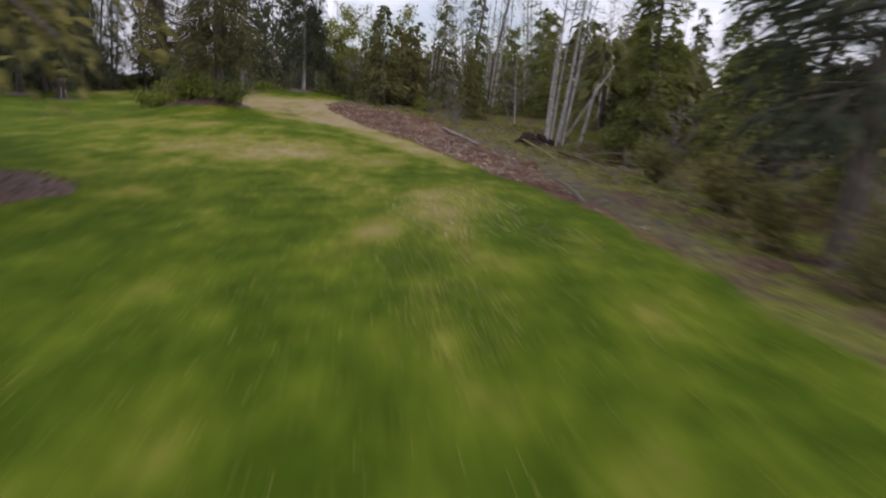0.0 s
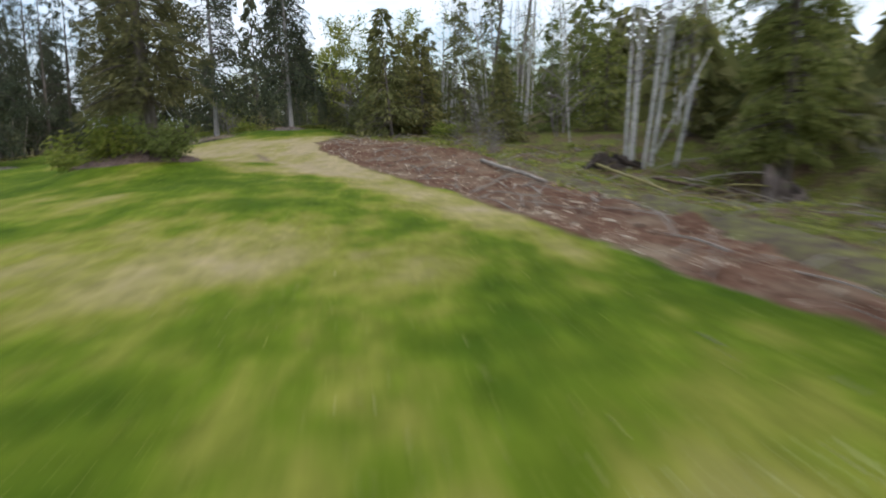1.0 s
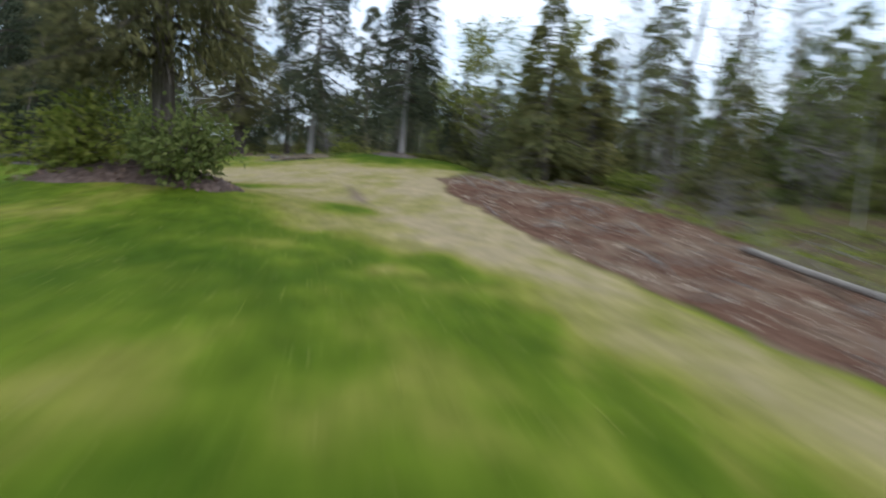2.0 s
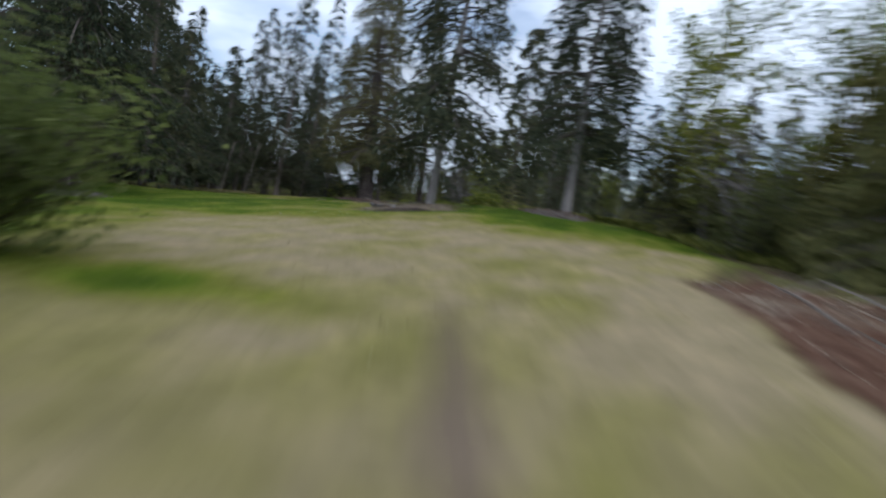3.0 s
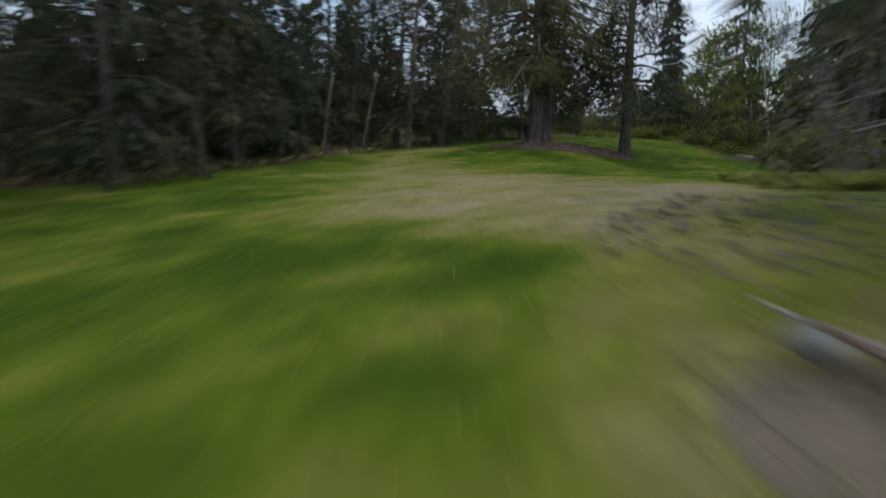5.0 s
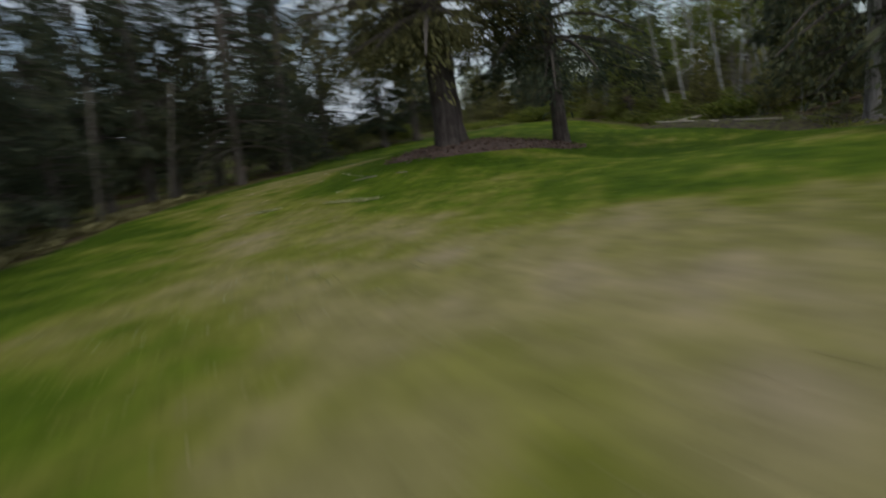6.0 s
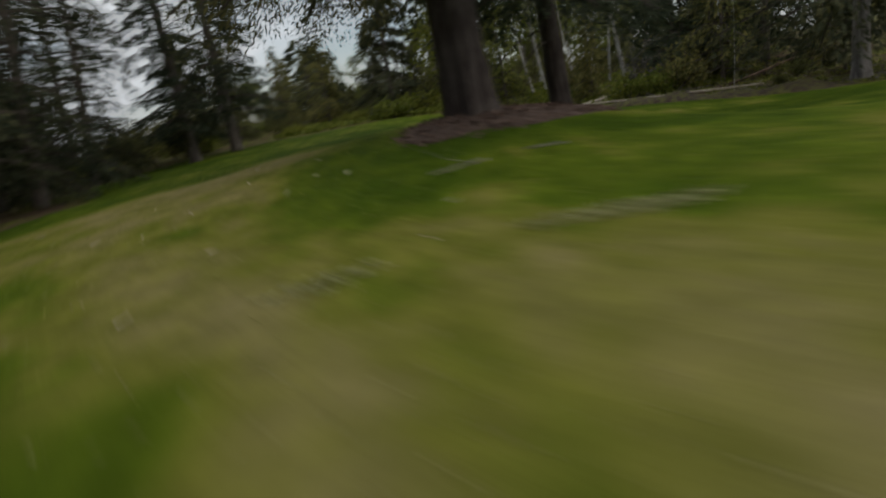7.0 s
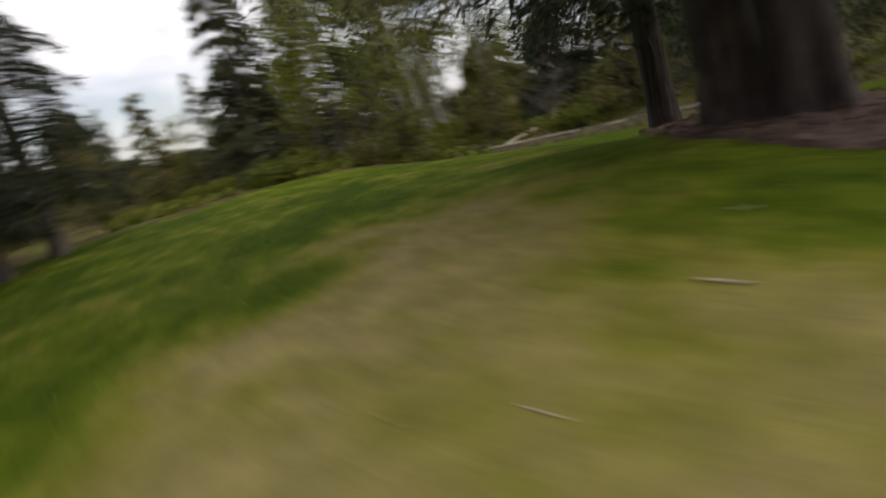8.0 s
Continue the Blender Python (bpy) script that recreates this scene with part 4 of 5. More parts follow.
# ---- beds, rings, mounds ----
def bed(name, x, y, rx, ry, high, mat, seed, label, turn=0.0, ragged=1.0):
    """A low mound of mulch with an uneven outline, edges tucked into the turf."""
    rng = random.Random(seed)
    rings, sides = 9, 46
    ph = [rng.uniform(0, 6.28) for _ in range(4)]
    s = Shape()
    for i in range(rings + 1):
        q = i / rings
        for k in range(sides):
            a = 2 * math.pi * k / sides
            edge = 1 + ragged * (0.07 * math.sin(3 * a + ph[0]) + 0.05 * math.sin(5 * a + ph[1]) + 0.03 * math.sin(9 * a + ph[2]))
            px, py = math.cos(a) * rx * q * edge, math.sin(a) * ry * q * edge
            px, py = px * math.cos(turn) - py * math.sin(turn), px * math.sin(turn) + py * math.cos(turn)
            z = rest(x + px, y + py) + high * (1 - q ** 2.6) + 0.015 * rng.uniform(-1, 1) * (q < 0.98) + (0.012 if i < rings else -0.04)
            s.v.append((px, py, z - rest(x, y)))
    for i in range(rings):
        for k in range(sides):
            a, b = i * sides + k, i * sides + (k + 1) % sides
            s.f.append((a, b, b + sides, a + sides))
    s.n = len(s.v)
    ob = part(name, s.mesh(name, mat, True), mat)
    ob.location = (x, y, rest(x, y))
    return tagged(ob, label, "mulch bed")


def chips(name, x, y, rx, ry, count, mat, seed, label, size=(0.03, 0.09), high=0.1, category="mulch", turn=0.0):
    g = np.random.default_rng(seed)
    a, q = g.uniform(0, 6.283, count), np.sqrt(g.random(count))
    ex, ey = np.cos(a) * q * rx * 1.02, np.sin(a) * q * ry * 1.02
    px, py = x + ex * math.cos(turn) - ey * math.sin(turn), y + ex * math.sin(turn) + ey * math.cos(turn)
    pz = land(px, py) + high * (1 - q ** 2.6) + 0.02
    s = Shape()
    n = g.normal(0, 1, (count, 3)) * [1, 1, 0.35]
    ln = g.uniform(*size, count)
    s.leaves(np.stack([px, py, pz], 1), n, g.normal(0, 1, (count, 3)) * [1, 1, 0.3], ln, ln * g.uniform(0.15, 0.4, count), -0.1)
    return tagged(part(name, s.mesh(name, mat), mat), label, category, kind="stuff")


bed("mulch_bed", -22.15, 53.8, 3.0, 1.3, 0.08, M_MULCH, 1, "wide brown bark mulch bed round two cedars", radians(53))
chips("bark_chips", -22.15, 53.8, 3.0, 1.3, 4200, M_CHIP, 2, "loose reddish-brown bark chips and needles on the bed", high=0.08, turn=radians(53))
bed("mulch_ring", -19.55, 32.2, 1.1, 1.0, 0.14, M_GREY_MULCH, 3, "raised grey mulch ring round the dark cedar")
chips("bark_chips", -19.55, 32.2, 1.1, 1.0, 700, M_GREY_MULCH, 4, "loose grey chips on the mulch ring", high=0.14)
bed("soil_mound", -7.8, 21.1, 1.5, 0.8, 0.12, M_MULCH, 14, "low grey-brown soil mound under the olive cedar's shrubs")
chips("bark_chips", -7.8, 21.1, 1.5, 0.8, 600, M_CHIP, 15, "loose bark and dead leaves on the soil mound", high=0.12)
bed("mulch_ring", -22.9, 34.1, 1.0, 0.9, 0.12, M_GREY_MULCH, 5, "second grey mulch ring round a cedar")
bed("mulch_ring", -7.9, 36.7, 0.85, 1.0, 0.09, M_GREY_MULCH, 6, "grey mulch ring round the leaning fir")
chips("bark_chips", -7.9, 36.7, 0.9, 1.05, 700, M_CHIP, 7, "loose grey chips round the leaning fir", high=0.09)
bed("mulch_bed", -5.75, 6.9, 1.35, 1.5, 0.12, M_MULCH, 8, "raised dark brown mulch bed at the lawn's start")
chips("bark_chips", -5.75, 6.9, 1.35, 1.5, 900, M_CHIP, 9, "loose bark chips on the raised bed", high=0.12)
bed("soil_mound", -11.3, 35.5, 1.2, 1.15, 0.12, M_LITTER, 10, "low ragged mound of brown mulch and litter at the fir's foot", ragged=2.0)
bed("soil_scrape", -11.15, 34.45, 0.7, 0.2, 0.07, M_DARK_SOIL, 16, "dark bare soil scraped at the mound's edge", ragged=2.0)
chips("bark_chips", -11.3, 35.5, 1.2, 1.15, 900, M_LITTER, 12, "loose brown chips on the fir's mound", (0.02, 0.06), high=0.13)
chips("dry_litter", -11.3, 35.5, 1.5, 1.45, 1800, M_STRAW, 56, "dry straw and dead needles over the mound's ragged edge", (0.015, 0.06), 0.06, "litter")
chips("bark_chips", -12.9, 37.6, 1.0, 1.4, 500, M_GREY_MULCH, 13, "pale scattered chips beside the mound", high=0.0)


def brush_heap(x, y):
    """A few stones, a dark root and grey sticks on the mound's edge."""
    rng = random.Random(31)
    heap = new("brush_heap")
    heap.location = (x, y, rest(x, y) + 0.1)
    for k in range(7):
        s = Shape()
        s.lump((0, 0, 0), (rng.uniform(0.07, 0.14), rng.uniform(0.06, 0.1), rng.uniform(0.04, 0.07)), rng)
        st = part("stone", s.mesh("stone", M_STONE, True), M_STONE, heap)
        st.location = (rng.uniform(-0.55, 0.45), rng.uniform(-0.25, 0.25), 0.02)
    for k in range(9):
        a, L, r = rng.uniform(-0.5, 0.5) + (3.14 if k % 2 else 0), rng.uniform(0.35, 0.8), rng.uniform(0.012, 0.024)
        px, py = rng.uniform(-0.35, 0.35), rng.uniform(-0.2, 0.2)
        s = Shape()
        s.tube([(px, py, 0.04), (px + math.cos(a) * L * 0.5, py + math.sin(a) * L * 0.5, 0.09), (px + math.cos(a) * L, py + math.sin(a) * L, rng.uniform(0.04, 0.2))], [r, r * 0.85, r * 0.4], 6, True, 0.1, rng)
        part("stick", s.mesh("stick", (M_WOOD, M_ROTTEN, M_MOSSY)[k % 3]), None, heap)
    return tagged(heap, "low heap of grey sticks and stones on the mound", "brush heap")


brush_heap(-12.0, 35.3)


def berm(name, line, wide, high, mat, seed, label):
    """A low uneven bank of earth along a line in the plan."""
    rng = random.Random(seed)
    pts = []
    for (ax, ay), (bx, by) in zip(line, line[1:]):
        n = max(2, int(math.hypot(bx - ax, by - ay) / 0.3))
        pts += [(ax + (bx - ax) * i / n, ay + (by - ay) * i / n) for i in range(n)]
    pts.append(line[-1])
    s = Shape()
    across = 9
    for i, (x, y) in enumerate(pts):
        q = pts[min(i + 1, len(pts) - 1)]
        p = pts[max(i - 1, 0)]
        L = math.hypot(q[0] - p[0], q[1] - p[1])
        nx_, ny_ = (q[1] - p[1]) / L, -(q[0] - p[0]) / L
        fade = min(1, i / 4, (len(pts) - 1 - i) / 4)
        for k in range(across):
            u = k / (across - 1) * 2 - 1
            w = wide * (1 + 0.15 * math.sin(i * 0.7))
            px, py = x + nx_ * u * w, y + ny_ * u * w
            z = rest(px, py) + high * fade * (0.72 + 0.28 * math.sin(i * 0.9) * math.cos(i * 0.37)) * (1 - u * u) * rng.uniform(0.75, 1.15) - 0.03
            s.v.append((px, py, z))
    for i in range(len(pts) - 1):
        for k in range(across - 1):
            a = i * across + k
            s.f.append((a, a + 1, a + across + 1, a + across))
    s.n = len(s.v)
    return tagged(part(name, s.mesh(name, mat, True), mat), label, "earth bank", kind="structure")


berm("earth_bank", [(1.2, 25.0), (1.95, 22.6), (2.6, 20), (3.05, 17), (3.1, 14.5), (2.88, 12.4), (2.82, 11), (3.0, 8.5), (3.2, 5.5)], 0.42, 0.17, M_BERM, 42, "ragged mossy lip of turf and roots over the soil bank")
berm("earth_bank", [(-18.6, 64.9), (-17.0, 62.3), (-15.1, 59.0), (-14.2, 56.4)], 0.6, 0.27, M_BERM, 41, "low mossy earth bank along the lawn's edge")


# ---- fallen wood ----
def log(name, ends, r, mat, seed, label, sub=0, category="log", taper=0.75, bend=0.0):
    """A fallen trunk or pole between two plan places (x, y, height over the ground), with broken side limbs."""
    rng = random.Random(seed)
    a = Vector((ends[0], ends[1], rest(ends[0], ends[1]) + ends[2]))
    b = Vector((ends[3], ends[4], rest(ends[3], ends[4]) + ends[5]))
    thing = new(name)
    thing.location = a
    d = b - a
    s = Shape()
    n = 7
    pts = [d * (i / n) + Vector((rng.uniform(-1, 1), rng.uniform(-1, 1), rng.uniform(-1, 1))) * r * 0.25 for i in range(n + 1)]
    side = Vector((-d.y, d.x, 0)).normalized()
    pts = [q + (side * bend * rng.uniform(0.7, 1.1) + Vector((0, 0, abs(bend) * 0.5))) * math.sin(math.pi * i / n) for i, q in enumerate(pts)]
    s.tube(pts, [r * (1 - (1 - taper) * i / n) for i in range(n + 1)], 9, True, 0.07, rng)
    part("stem", s.mesh("stem", mat, True), mat, thing)
    for k in range(sub):
        p0 = d * rng.uniform(0.2, 0.95)
        w = Vector((rng.uniform(-1, 1), rng.uniform(-1, 1), rng.uniform(0.0, 0.7))) * rng.uniform(0.25, 0.6)
        t = Shape()
        t.tube([p0, p0 + w * 0.5, p0 + w + Vector((0, 0, 0.05))], [r * 0.35, r * 0.22, r * 0.08], 5, True)
        part("limb", t.mesh("limb", mat), mat, thing)
    return tagged(thing, label, category)


log("fallen_log", (0.62, 23.6, 0.08, 1.72, 19.9, 0.1), 0.055, M_WOOD, 1, "grey weathered log lying on the soil bank", 2)
log("fallen_log", (3.7, 24.0, 0.06, 4.3, 19.4, 0.12), 0.045, M_MOSSY, 2, "long yellow-mossy fallen stem below the birch clump", 2)
log("dead_tree", (6.1, 23.5, -0.05, 6.6, 23.5, 2.5), 0.06, M_BIRCH, 45, "broken white birch stem beside the clump", 1, "dead tree", 0.8)
log("fallen_branch", (7.1, 20.7, 0.8, 5.6, 21.9, 0.1), 0.024, M_WOOD, 60, "long grey dead branch propped on the broken stump", 5, "branch", 0.35, 0.16)
log("fallen_branch", (6.95, 20.2, 0.55, 5.2, 20.6, 0.06), 0.028, M_MOSSY, 61, "mossy dead branch leaning on the broken stump", 5, "branch", 0.3, -0.2)
log("fallen_branch", (6.7, 19.7, 0.2, 5.5, 18.9, 0.05), 0.026, M_ROTTEN, 62, "dark dead branch lying by the broken stump", 3, "branch", 0.4, 0.15)
log("fallen_branch", (6.4, 22.2, 0.7, 4.8, 22.6, 0.05), 0.02, M_WOOD, 63, "thin grey dead branch below the birches", 5, "branch", 0.3, 0.22)
log("fallen_branch", (5.9, 19.0, 0.05, 3.9, 18.4, 0.05), 0.024, M_MOSSY, 64, "mossy branch lying on the wood's margin", 3, "branch", 0.4, -0.15)
log("fallen_branch", (6.0, 21.2, 0.35, 4.4, 21.9, 0.05), 0.018, M_WOOD, 68, "forked grey branch among moss", 5, "branch", 0.3, -0.18)
log("fallen_branch", (5.6, 23.7, 0.3, 7.5, 24.6, 2.9), 0.035, M_BIRCH, 65, "slim pale stem leaning out of the birch clump", 2, "branch", 0.5)
log("fallen_log", (5.0, 22.3, 0.06, 7.2, 20.6, 0.12), 0.045, M_ROTTEN, 3, "thin dark log among brush below the fir", 3)
log("fallen_pole", (-18.2, 64.4, 0.2, -14.8, 58.8, 0.25), 0.034, M_CUT, 4, "long pale fallen pole along the wood's edge", 3, "pole")
log("fallen_pole", (-17.4, 64.6, 0.1, -14.2, 65.6, 0.2), 0.06, M_CUT, 5, "pale bare fallen pole beyond the lawn", 1, "pole")
log("leaning_pole", (-15.6, 64.7, 0.05, -14.9, 64.9, 0.6), 0.04, M_CUT, 6, "short pale pole sticking up from brush", 0, "pole")
log("fallen_log", (-13.4, 62.4, 0.1, -10.6, 63.0, 0.35), 0.045, M_ROTTEN, 7, "dark mossy fallen log among salal", 2)
log("fallen_log", (-13.5, 50.8, 0.06, -11.6, 52.0, 0.12), 0.07, M_WOOD, 8, "grey log in the brush bank", 2)
log("fallen_log", (-13.6, 55.6, 0.05, -12.0, 55.4, 0.1), 0.06, M_WOOD, 9, "short grey log beside the brush bank", 2)
log("fallen_branch", (-23.6, 50.0, 0.06, -24.1, 49.9, 0.05), 0.011, M_WOOD, 10, "thin pale stick on the mulch bed's rim", 2, "stick")
log("fallen_branch", (-22.9, 49.95, 0.08, -23.2, 50.1, 0.05), 0.011, M_WOOD, 11, "short pale stick on the mulch bed", 0, "stick")
log("fallen_branch", (-26.08, 52.18, 0.012, -26.03, 52.0, 0.012), 0.009, M_CUT, 66, "pale barkless stick lying on the lawn", 0, "stick")
log("fallen_branch", (-27.2, 52.17, 0.01, -27.17, 52.07, 0.01), 0.006, M_CUT, 67, "short pale stick lying on the lawn", 0, "stick")
log("leaning_pole", (-19.1, 32.0, 0.1, -19.35, 32.2, 0.7), 0.03, M_WOOD, 12, "short grey stake leaning on the cedar's foot", 0, "stake")
log("leaning_pole", (-19.3, 31.75, 0.1, -19.45, 32.1, 0.75), 0.03, M_WOOD, 13, "grey stake leaning on the cedar's foot", 0, "stake")
for k, (x, y, dx, h) in enumerate(((-30.4, 49.0, 0.7, 3.0), (-32.4, 53.2, 1.0, 3.4), (-28.0, 43.8, 0.5, 2.6), (-26.8, 41.4, 0.35, 2.4), (-26.2, 40.6, 0.45, 2.2))):
    log("dead_tree", (x, y, -0.05, x + dx, y + 0.1, h), 0.05, M_WOOD, 20 + k, "thin pale dead trunk leaning at the forest edge", 2, "dead tree", 0.6)
for k, (x, y, dx, h) in enumerate(((3.4, 36.5, 1.6, 9.0), (2.3, 37.5, 1.2, 8.5))):
    log("dead_tree", (x, y, -0.05, x + dx, y, h), 0.11, M_BARK, 40 + k, "bare dark trunk leaning above the young firs", 6, "dead tree", 0.45)


def stump(x, y, r, high, seed, label, bark, heart):
    """A broken stump: ragged hollow shell of bark, dark heart and spreading roots."""
    rng = random.Random(seed)
    thing = new("tree_stump")
    thing.location = (x, y, rest(x, y))
    sides = 18
    s = Shape()
    rim = [high * (0.72 + 0.34 * math.cos(6.283 * k / sides - 2.6)) * rng.uniform(0.7, 1.15) for k in range(sides)]
    lobes = [1 + 0.12 * math.cos(5 * 6.283 * k / sides) + rng.uniform(-0.07, 0.07) for k in range(sides)]
    rows = ((1.5, -0.2), (1.25, 0.06), (1.05, 0.3), (0.97, 0.65), (0.95, 1.0), (0.74, 0.97), (0.7, 0.3))
    for wide, up in rows:
        for k in range(sides):
            a = 6.283 * k / sides
            s.v.append((math.cos(a) * r * wide * lobes[k], math.sin(a) * r * wide * lobes[k], up if up < 0.1 else up * rim[k]))
    for i in range(len(rows) - 1):
        for k in range(sides):
            q = i * sides + (k + 1) % sides
            s.f.append((i * sides + k, q, q + sides, i * sides + k + sides))
    s.n = len(s.v)
    part("trunk", s.mesh("trunk", bark, True), bark, thing)
    core = Shape()
    core.lump((0, 0, high * 0.3), (r * 0.78, r * 0.78, high * 0.3), rng)
    part("heartwood", core.mesh("heartwood", heart, True), heart, thing)
    for k in range(7):
        a = 6.283 * k / 7 + rng.uniform(-0.3, 0.3)
        t = Shape()
        L = r * rng.uniform(1.8, 3.0)
        t.tube([(math.cos(a) * r * 0.8, math.sin(a) * r * 0.8, 0.22), (math.cos(a) * L * 0.6, math.sin(a) * L * 0.6, 0.09), (math.cos(a + 0.2) * L, math.sin(a + 0.2) * L, -0.05)], [r * 0.3, r * 0.2, r * 0.09], 6)
        part("root", t.mesh("root", bark), bark, thing)
    return tagged(thing, label, "stump")


stump(7.3, 20.15, 0.46, 0.95, 1, "broken grey-brown stump with spreading roots below the fir", M_SNAG, M_HOLLOW)
stump(4.2, 23.55, 0.4, 0.36, 2, "black hollow root mass beside the birch clump", M_HOLLOW, M_HOLLOW)
stump(-19.4, 69.6, 0.22, 0.8, 3, "small dark stump beyond the lawn", M_ROTTEN, M_HOLLOW)


def scatter(name, ring, count, seed, mat, label, category, kind_of, depth=None):
    """Loose pieces over one stretch of ground."""
    rng = random.Random(seed)
    xs, ys = [p[0] for p in ring], [p[1] for p in ring]
    s = Shape()
    done = 0
    while done < count:
        x, y = rng.uniform(min(xs), max(xs)), rng.uniform(min(ys), max(ys))
        if float(outside(x, y, ring)) > -0.05:
            continue
        done += 1
        z = rest(x, y)
        if kind_of == "clod":
            k = rng.uniform(0.02, 0.02 + 0.06 * rng.random() ** 2)
            s.lump((x, y, z + k * 0.1), (k * 1.3, k * rng.uniform(0.6, 1), k * 0.5), rng, 4, 6, 0.3)
        elif kind_of == "stick":
            a, L, r = rng.uniform(0, 6.283), rng.uniform(0.25, 1.3), rng.uniform(0.006, 0.02)
            c, d, e = math.cos(a) * L, math.sin(a) * L, rng.uniform(0.0, 0.25) * L
            if float(outside(x + c, y + d, ring)) > 0:
                c, d = -c * 0.4, -d * 0.4
            s.tube([(x, y, z + r), (x + c * 0.5, y + d * 0.5, z + r + e * 0.6 + 0.03), (x + c, y + d, rest(x + c, y + d) + r + e)], [r, r * 0.8, r * 0.35], 4, False)
        else:
            k = 2.2 if kind_of == "chunk" else 1.0
            a, L, r = rng.uniform(0, 6.283), rng.uniform(0.03, 0.12) * k, rng.uniform(0.003, 0.009) * k
            s.tube([(x, y, z + r), (x + math.cos(a) * L, y + math.sin(a) * L, z + r + rng.uniform(0, 0.03))], [r, r * 0.6], 4, True)
    return tagged(part(name, s.mesh(name, mat), mat), label, category, kind="stuff")


MARGIN = [(2.8, 14), (2.0, 20), (1.5, 23.6), (0.6, 26.4), (-3.6, 29.2), (-2.2, 31), (2, 28), (6, 25.5), (8.5, 21), (7, 12), (5, 6), (4.4, 4), (3.9, 10)]
RIGHT = [(-14.3, 50.8), (-13.9, 53), (-14.2, 57), (-15.0, 59.2), (-16.8, 62.4), (-18.6, 65.8), (-15, 68), (-10, 66), (-8, 60), (-9, 52), (-12, 45.5), (-14.0, 46.3), (-14.6, 48.6)]
scatter("soil_clods", BANK, 300, 5, M_CLOD, "dark clods of soil on the bare bank", "soil", "clod")
scatter("wood_splinters", BANK, 900, 6, M_CUT, "pale wood splinters strewn over the soil bank", "wood debris", "chip")
scatter("wood_splinters", BANK, 48, 61, M_CUT, "pale broken wood chunks lying on the soil bank", "wood debris", "chunk")
scatter("dead_sticks", MARGIN, 160, 62, M_MOSSY, "mossy yellow-brown twigs on the wood's margin", "wood debris", "stick")
scatter("dead_sticks", BANK, 130, 7, M_WOOD, "thin grey sticks strewn over the soil bank", "wood debris", "stick")
scatter("dead_sticks", MARGIN, 170, 8, M_WOOD, "tangle of dead grey branches on the mossy margin", "wood debris", "stick")
scatter("dead_sticks", RIGHT, 260, 9, M_WOOD, "tangle of dead branches along the brush bank", "wood debris", "stick")
scatter("soil_clods", RIGHT, 160, 10, M_ROTTEN, "clods and rotten bark along the brush bank", "soil", "clod")


def plants(name, ring, count, seed, tones, label, leaf=0.1, high=(0.12, 0.4)):
    """Low ground plants: tufts of arching fronds."""
    g = np.random.default_rng(seed)
    xs, ys = [p[0] for p in ring], [p[1] for p in ring]
    x, y = g.uniform(min(xs), max(xs), count * 3), g.uniform(min(ys), max(ys), count * 3)
    keep = outside(x, y, ring) < 0
    x, y = x[keep][:count], y[keep][:count]
    s = Shape()
    m = 9
    bx, by = np.repeat(x, m) + g.normal(0, 0.1, len(x) * m), np.repeat(y, m) + g.normal(0, 0.1, len(x) * m)
    base = np.stack([bx, by, land(bx, by) - 0.01], 1)
    a = g.uniform(0, 6.283, len(bx))
    way = np.stack([np.cos(a) * 0.8, np.sin(a) * 0.8, g.uniform(0.5, 1.4, len(bx))], 1)
    ln = g.uniform(*high, len(bx))
    s.leaves(base, way, np.stack([-np.sin(a), np.cos(a), a * 0], 1), ln, ln * 0.16 + 0.01, 0.25)
    return tagged(part(name, s.mesh(name, tones), tones), label, "undergrowth", kind="stuff")


plants("undergrowth", MARGIN, 700, 11, M_SPRING, "low yellow-green moss and ferns on the wood's margin", high=(0.05, 0.17))
plants("undergrowth", RIGHT, 650, 12, M_YOUNG, "low green undergrowth along the brush bank", high=(0.06, 0.2))
plants("undergrowth", [(-17.0, 63.2), (-19.0, 66), (-23, 67.4), (-28, 67.4), (-28, 72), (-12, 72), (-12, 63)], 1000, 13, M_SPRING, "yellow-green undergrowth beyond the lawn")
plants("undergrowth", [(-5, 34.8), (-6.6, 38), (-12.5, 39.8), (-14.8, 45.6), (-11, 46), (-2, 38), (-3.5, 31)], 800, 14, M_YOUNG, "green and brown undergrowth behind the firs")
plants("dead_bracken", [(-13.9, 51), (-13.8, 56), (-11.5, 56), (-12, 47), (-13.6, 47)], 130, 15, M_STRAW, "pale dead bracken on the brush bank", high=(0.1, 0.28))
plants("dead_bracken", [(-23.2, 38), (-24.8, 40.7), (-27.1, 44.5), (-29.1, 48), (-30.8, 53), (-34, 54), (-31, 48), (-27, 40), (-25, 37)], 420, 16, M_STRAW, "pale dead bracken along the forest edge", high=(0.1, 0.35))


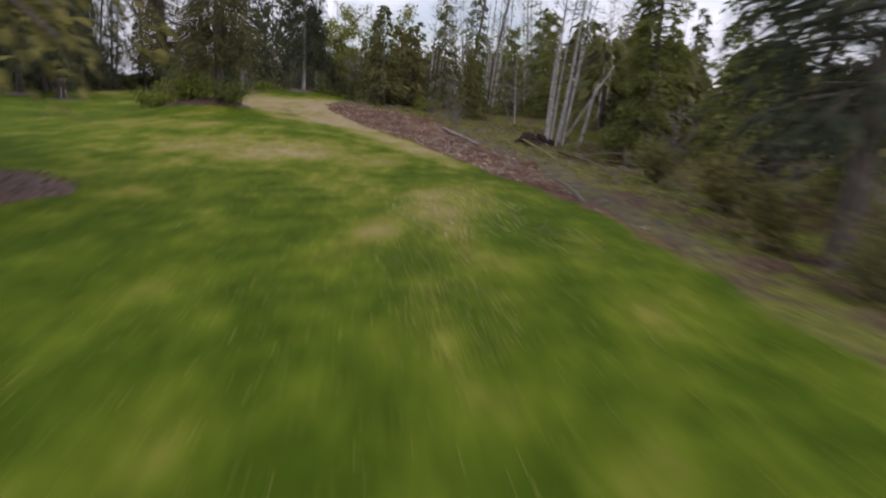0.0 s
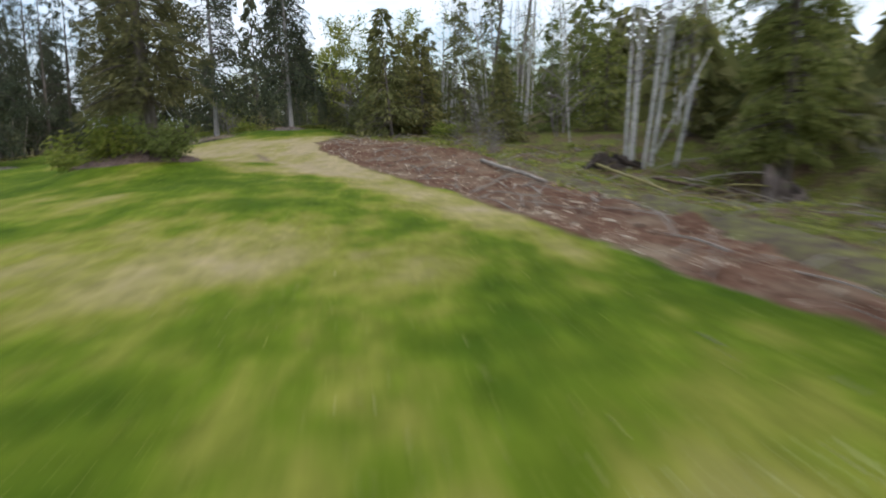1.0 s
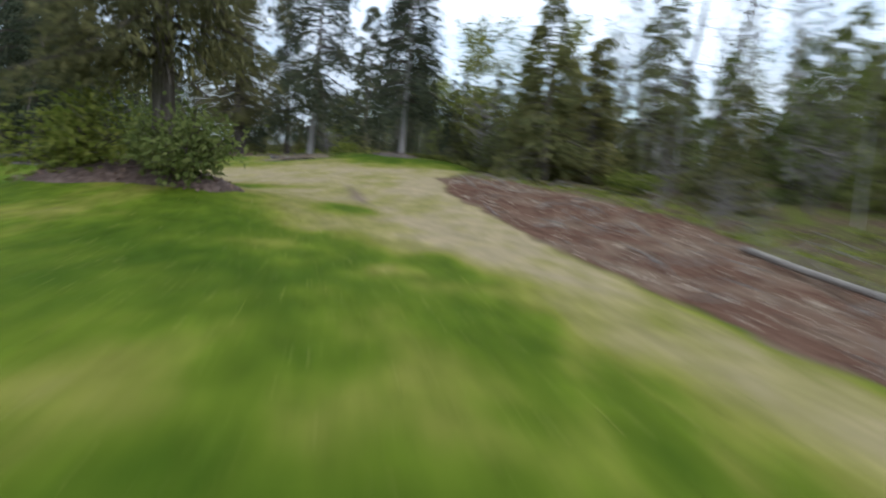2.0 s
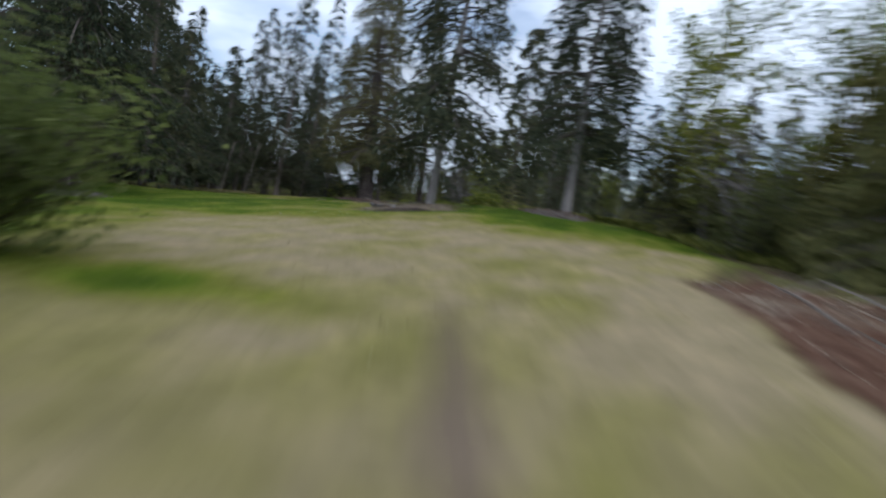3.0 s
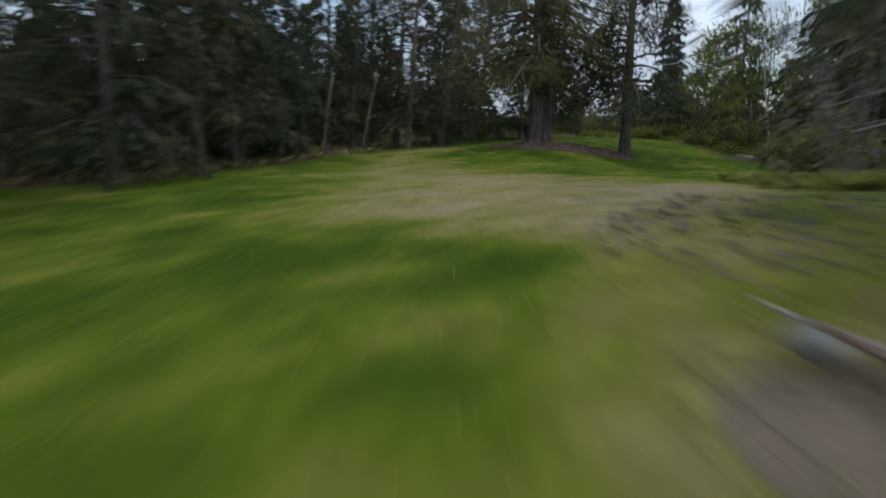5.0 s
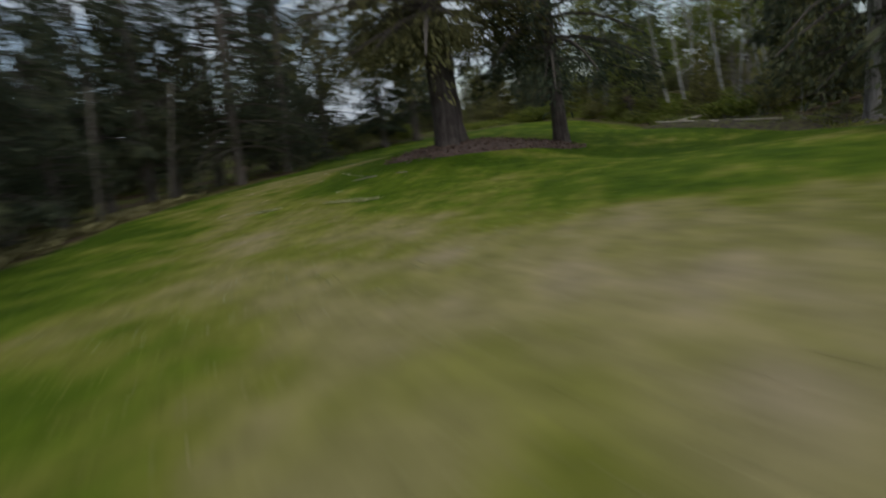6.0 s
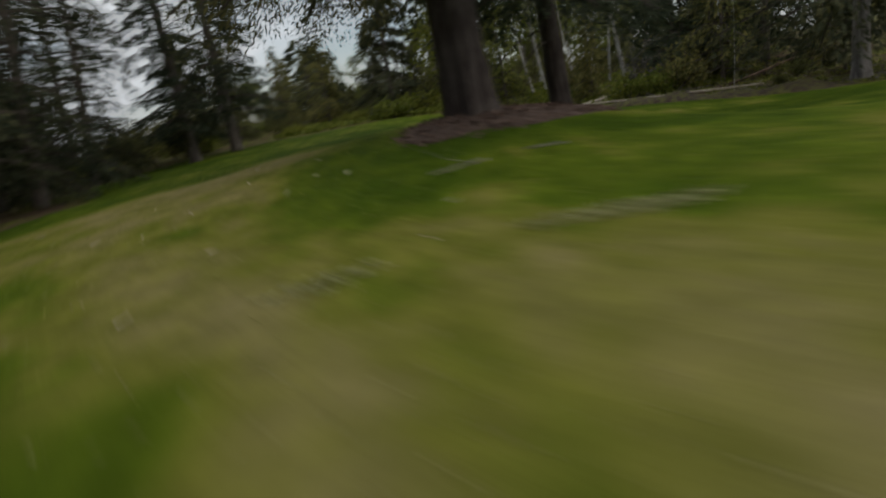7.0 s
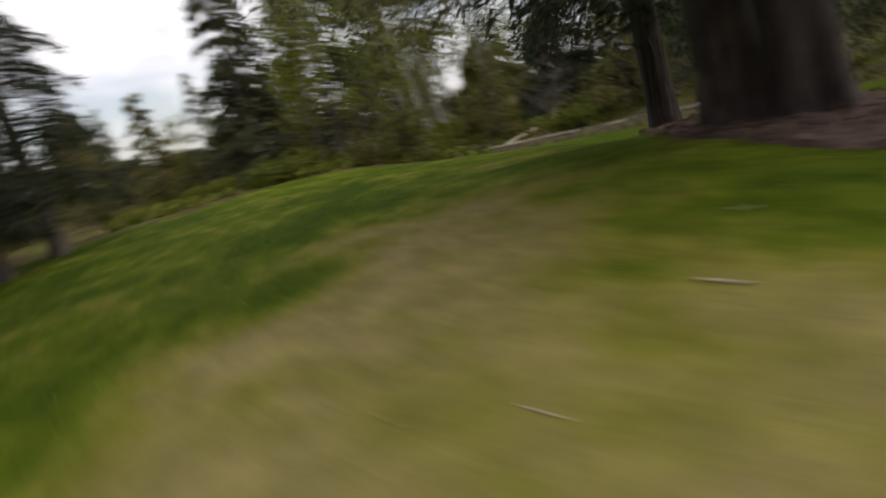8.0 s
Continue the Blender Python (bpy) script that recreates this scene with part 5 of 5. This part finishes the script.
# ---- turf ----
def turf(name, count, seed, mat, label, want_dry, high, wide):
    """Short blades over the stretch of lawn that runs up its middle."""
    g = np.random.default_rng(seed)
    line = np.array([(0, -1), (-0.3, 4), (-0.9, 8), (-1.8, 12), (-4.2, 20), (-6.4, 25), (-8.9, 29), (-13.9, 35.5), (-18.2, 39.5), (-21.5, 42), (-24.5, 45), (-26.7, 48), (-28, 51), (-27, 56)])
    k = g.uniform(0, len(line) - 1.001, count)
    i = k.astype(int)
    c = line[i] + (line[i + 1] - line[i]) * (k - i)[:, None]
    x, y = c[:, 0] + g.normal(0, 2.6, count), c[:, 1] + g.normal(0, 2.6, count)
    straw = dryness(x, y)
    keep = (outside(x, y, LAWN) < -0.1) & (np.abs(straw - want_dry) < g.uniform(0.1, 0.6, count))
    x, y = x[keep], y[keep]
    n = len(x)
    s = Shape()
    a = g.uniform(0, 6.283, n)
    ln = g.uniform(*high, n)
    s.leaves(np.stack([x, y, land(x, y) - 0.01], 1), np.stack([np.cos(a) * 0.7, np.sin(a) * 0.7, g.uniform(0.12, 0.5, n)], 1), np.stack([-np.sin(a), np.cos(a), a * 0], 1), ln, ln * wide, 0.2)
    return tagged(part(name, s.mesh(name, mat), mat), label, "grass", kind="stuff")


turf("grass", 52000, 1, M_GRASS, "short mown green grass blades", 0.0, (0.035, 0.085), 0.09)
turf("dry_grass", 34000, 2, M_STRAW, "short dry straw-coloured grass blades", 0.8, (0.035, 0.09), 0.09)
scatter("wood_splinters", [(0.2, 6.2), (2.0, 6.2), (2.0, 10), (0.6, 10.5)], 22, 17, M_WOOD, "pale wood chips scattered on the lawn", "wood debris", "chip")
scatter("wood_splinters", [(-28, 48), (-24, 47), (-23, 50), (-26, 54), (-30, 54)], 15, 18, M_CUT, "pale twigs scattered on the dry lawn", "wood debris", "chip")
scatter("wood_splinters", [(-13, 30), (-9, 30), (-8, 34), (-12, 36)], 10, 19, M_WOOD, "pale wood chips scattered on the mossy lawn", "wood debris", "chip")
chips("grass_clippings", 0.4, 7.5, 0.9, 1.7, 900, M_CLIPPING, 51, "pale grass clippings lying in streaks on the lawn", (0.015, 0.045), 0.0, "clippings")
chips("grass_clippings", 0.0, 5.4, 0.5, 1.0, 1100, M_STRAW, 57, "pale streak of grass clippings on the lawn", (0.008, 0.022), 0.0, "clippings")
chips("grass_clippings", 0.25, 3.6, 0.4, 0.8, 800, M_STRAW, 58, "thin pale streak of grass clippings on the lawn", (0.008, 0.022), 0.0, "clippings")
chips("grass_clippings", 1.5, 6.0, 0.45, 0.7, 600, M_STRAW, 59, "pale clippings near the lawn's edge", (0.008, 0.022), 0.0, "clippings")
chips("grass_clippings", -23.2, 48.1, 0.6, 0.14, 650, M_CLIPPING, 52, "pale dry grass clippings near the mulch bed", (0.015, 0.045), 0.0, "clippings", radians(-4))
chips("grass_clippings", -24.9, 47.9, 0.35, 0.1, 260, M_CLIPPING, 55, "small patch of pale clippings on the lawn", (0.015, 0.045), 0.0, "clippings", radians(15))
chips("grass_clippings", -11.0, 32.4, 1.2, 1.3, 90, M_CLIPPING, 53, "pale grass clippings on the mossy lawn", (0.02, 0.05), 0.0, "clippings")
chips("grass_clippings", -20.6, 43.0, 2.6, 0.8, 260, M_CLIPPING, 54, "thin scatter of pale clippings on the green slope", (0.012, 0.035), 0.0, "clippings", radians(40))
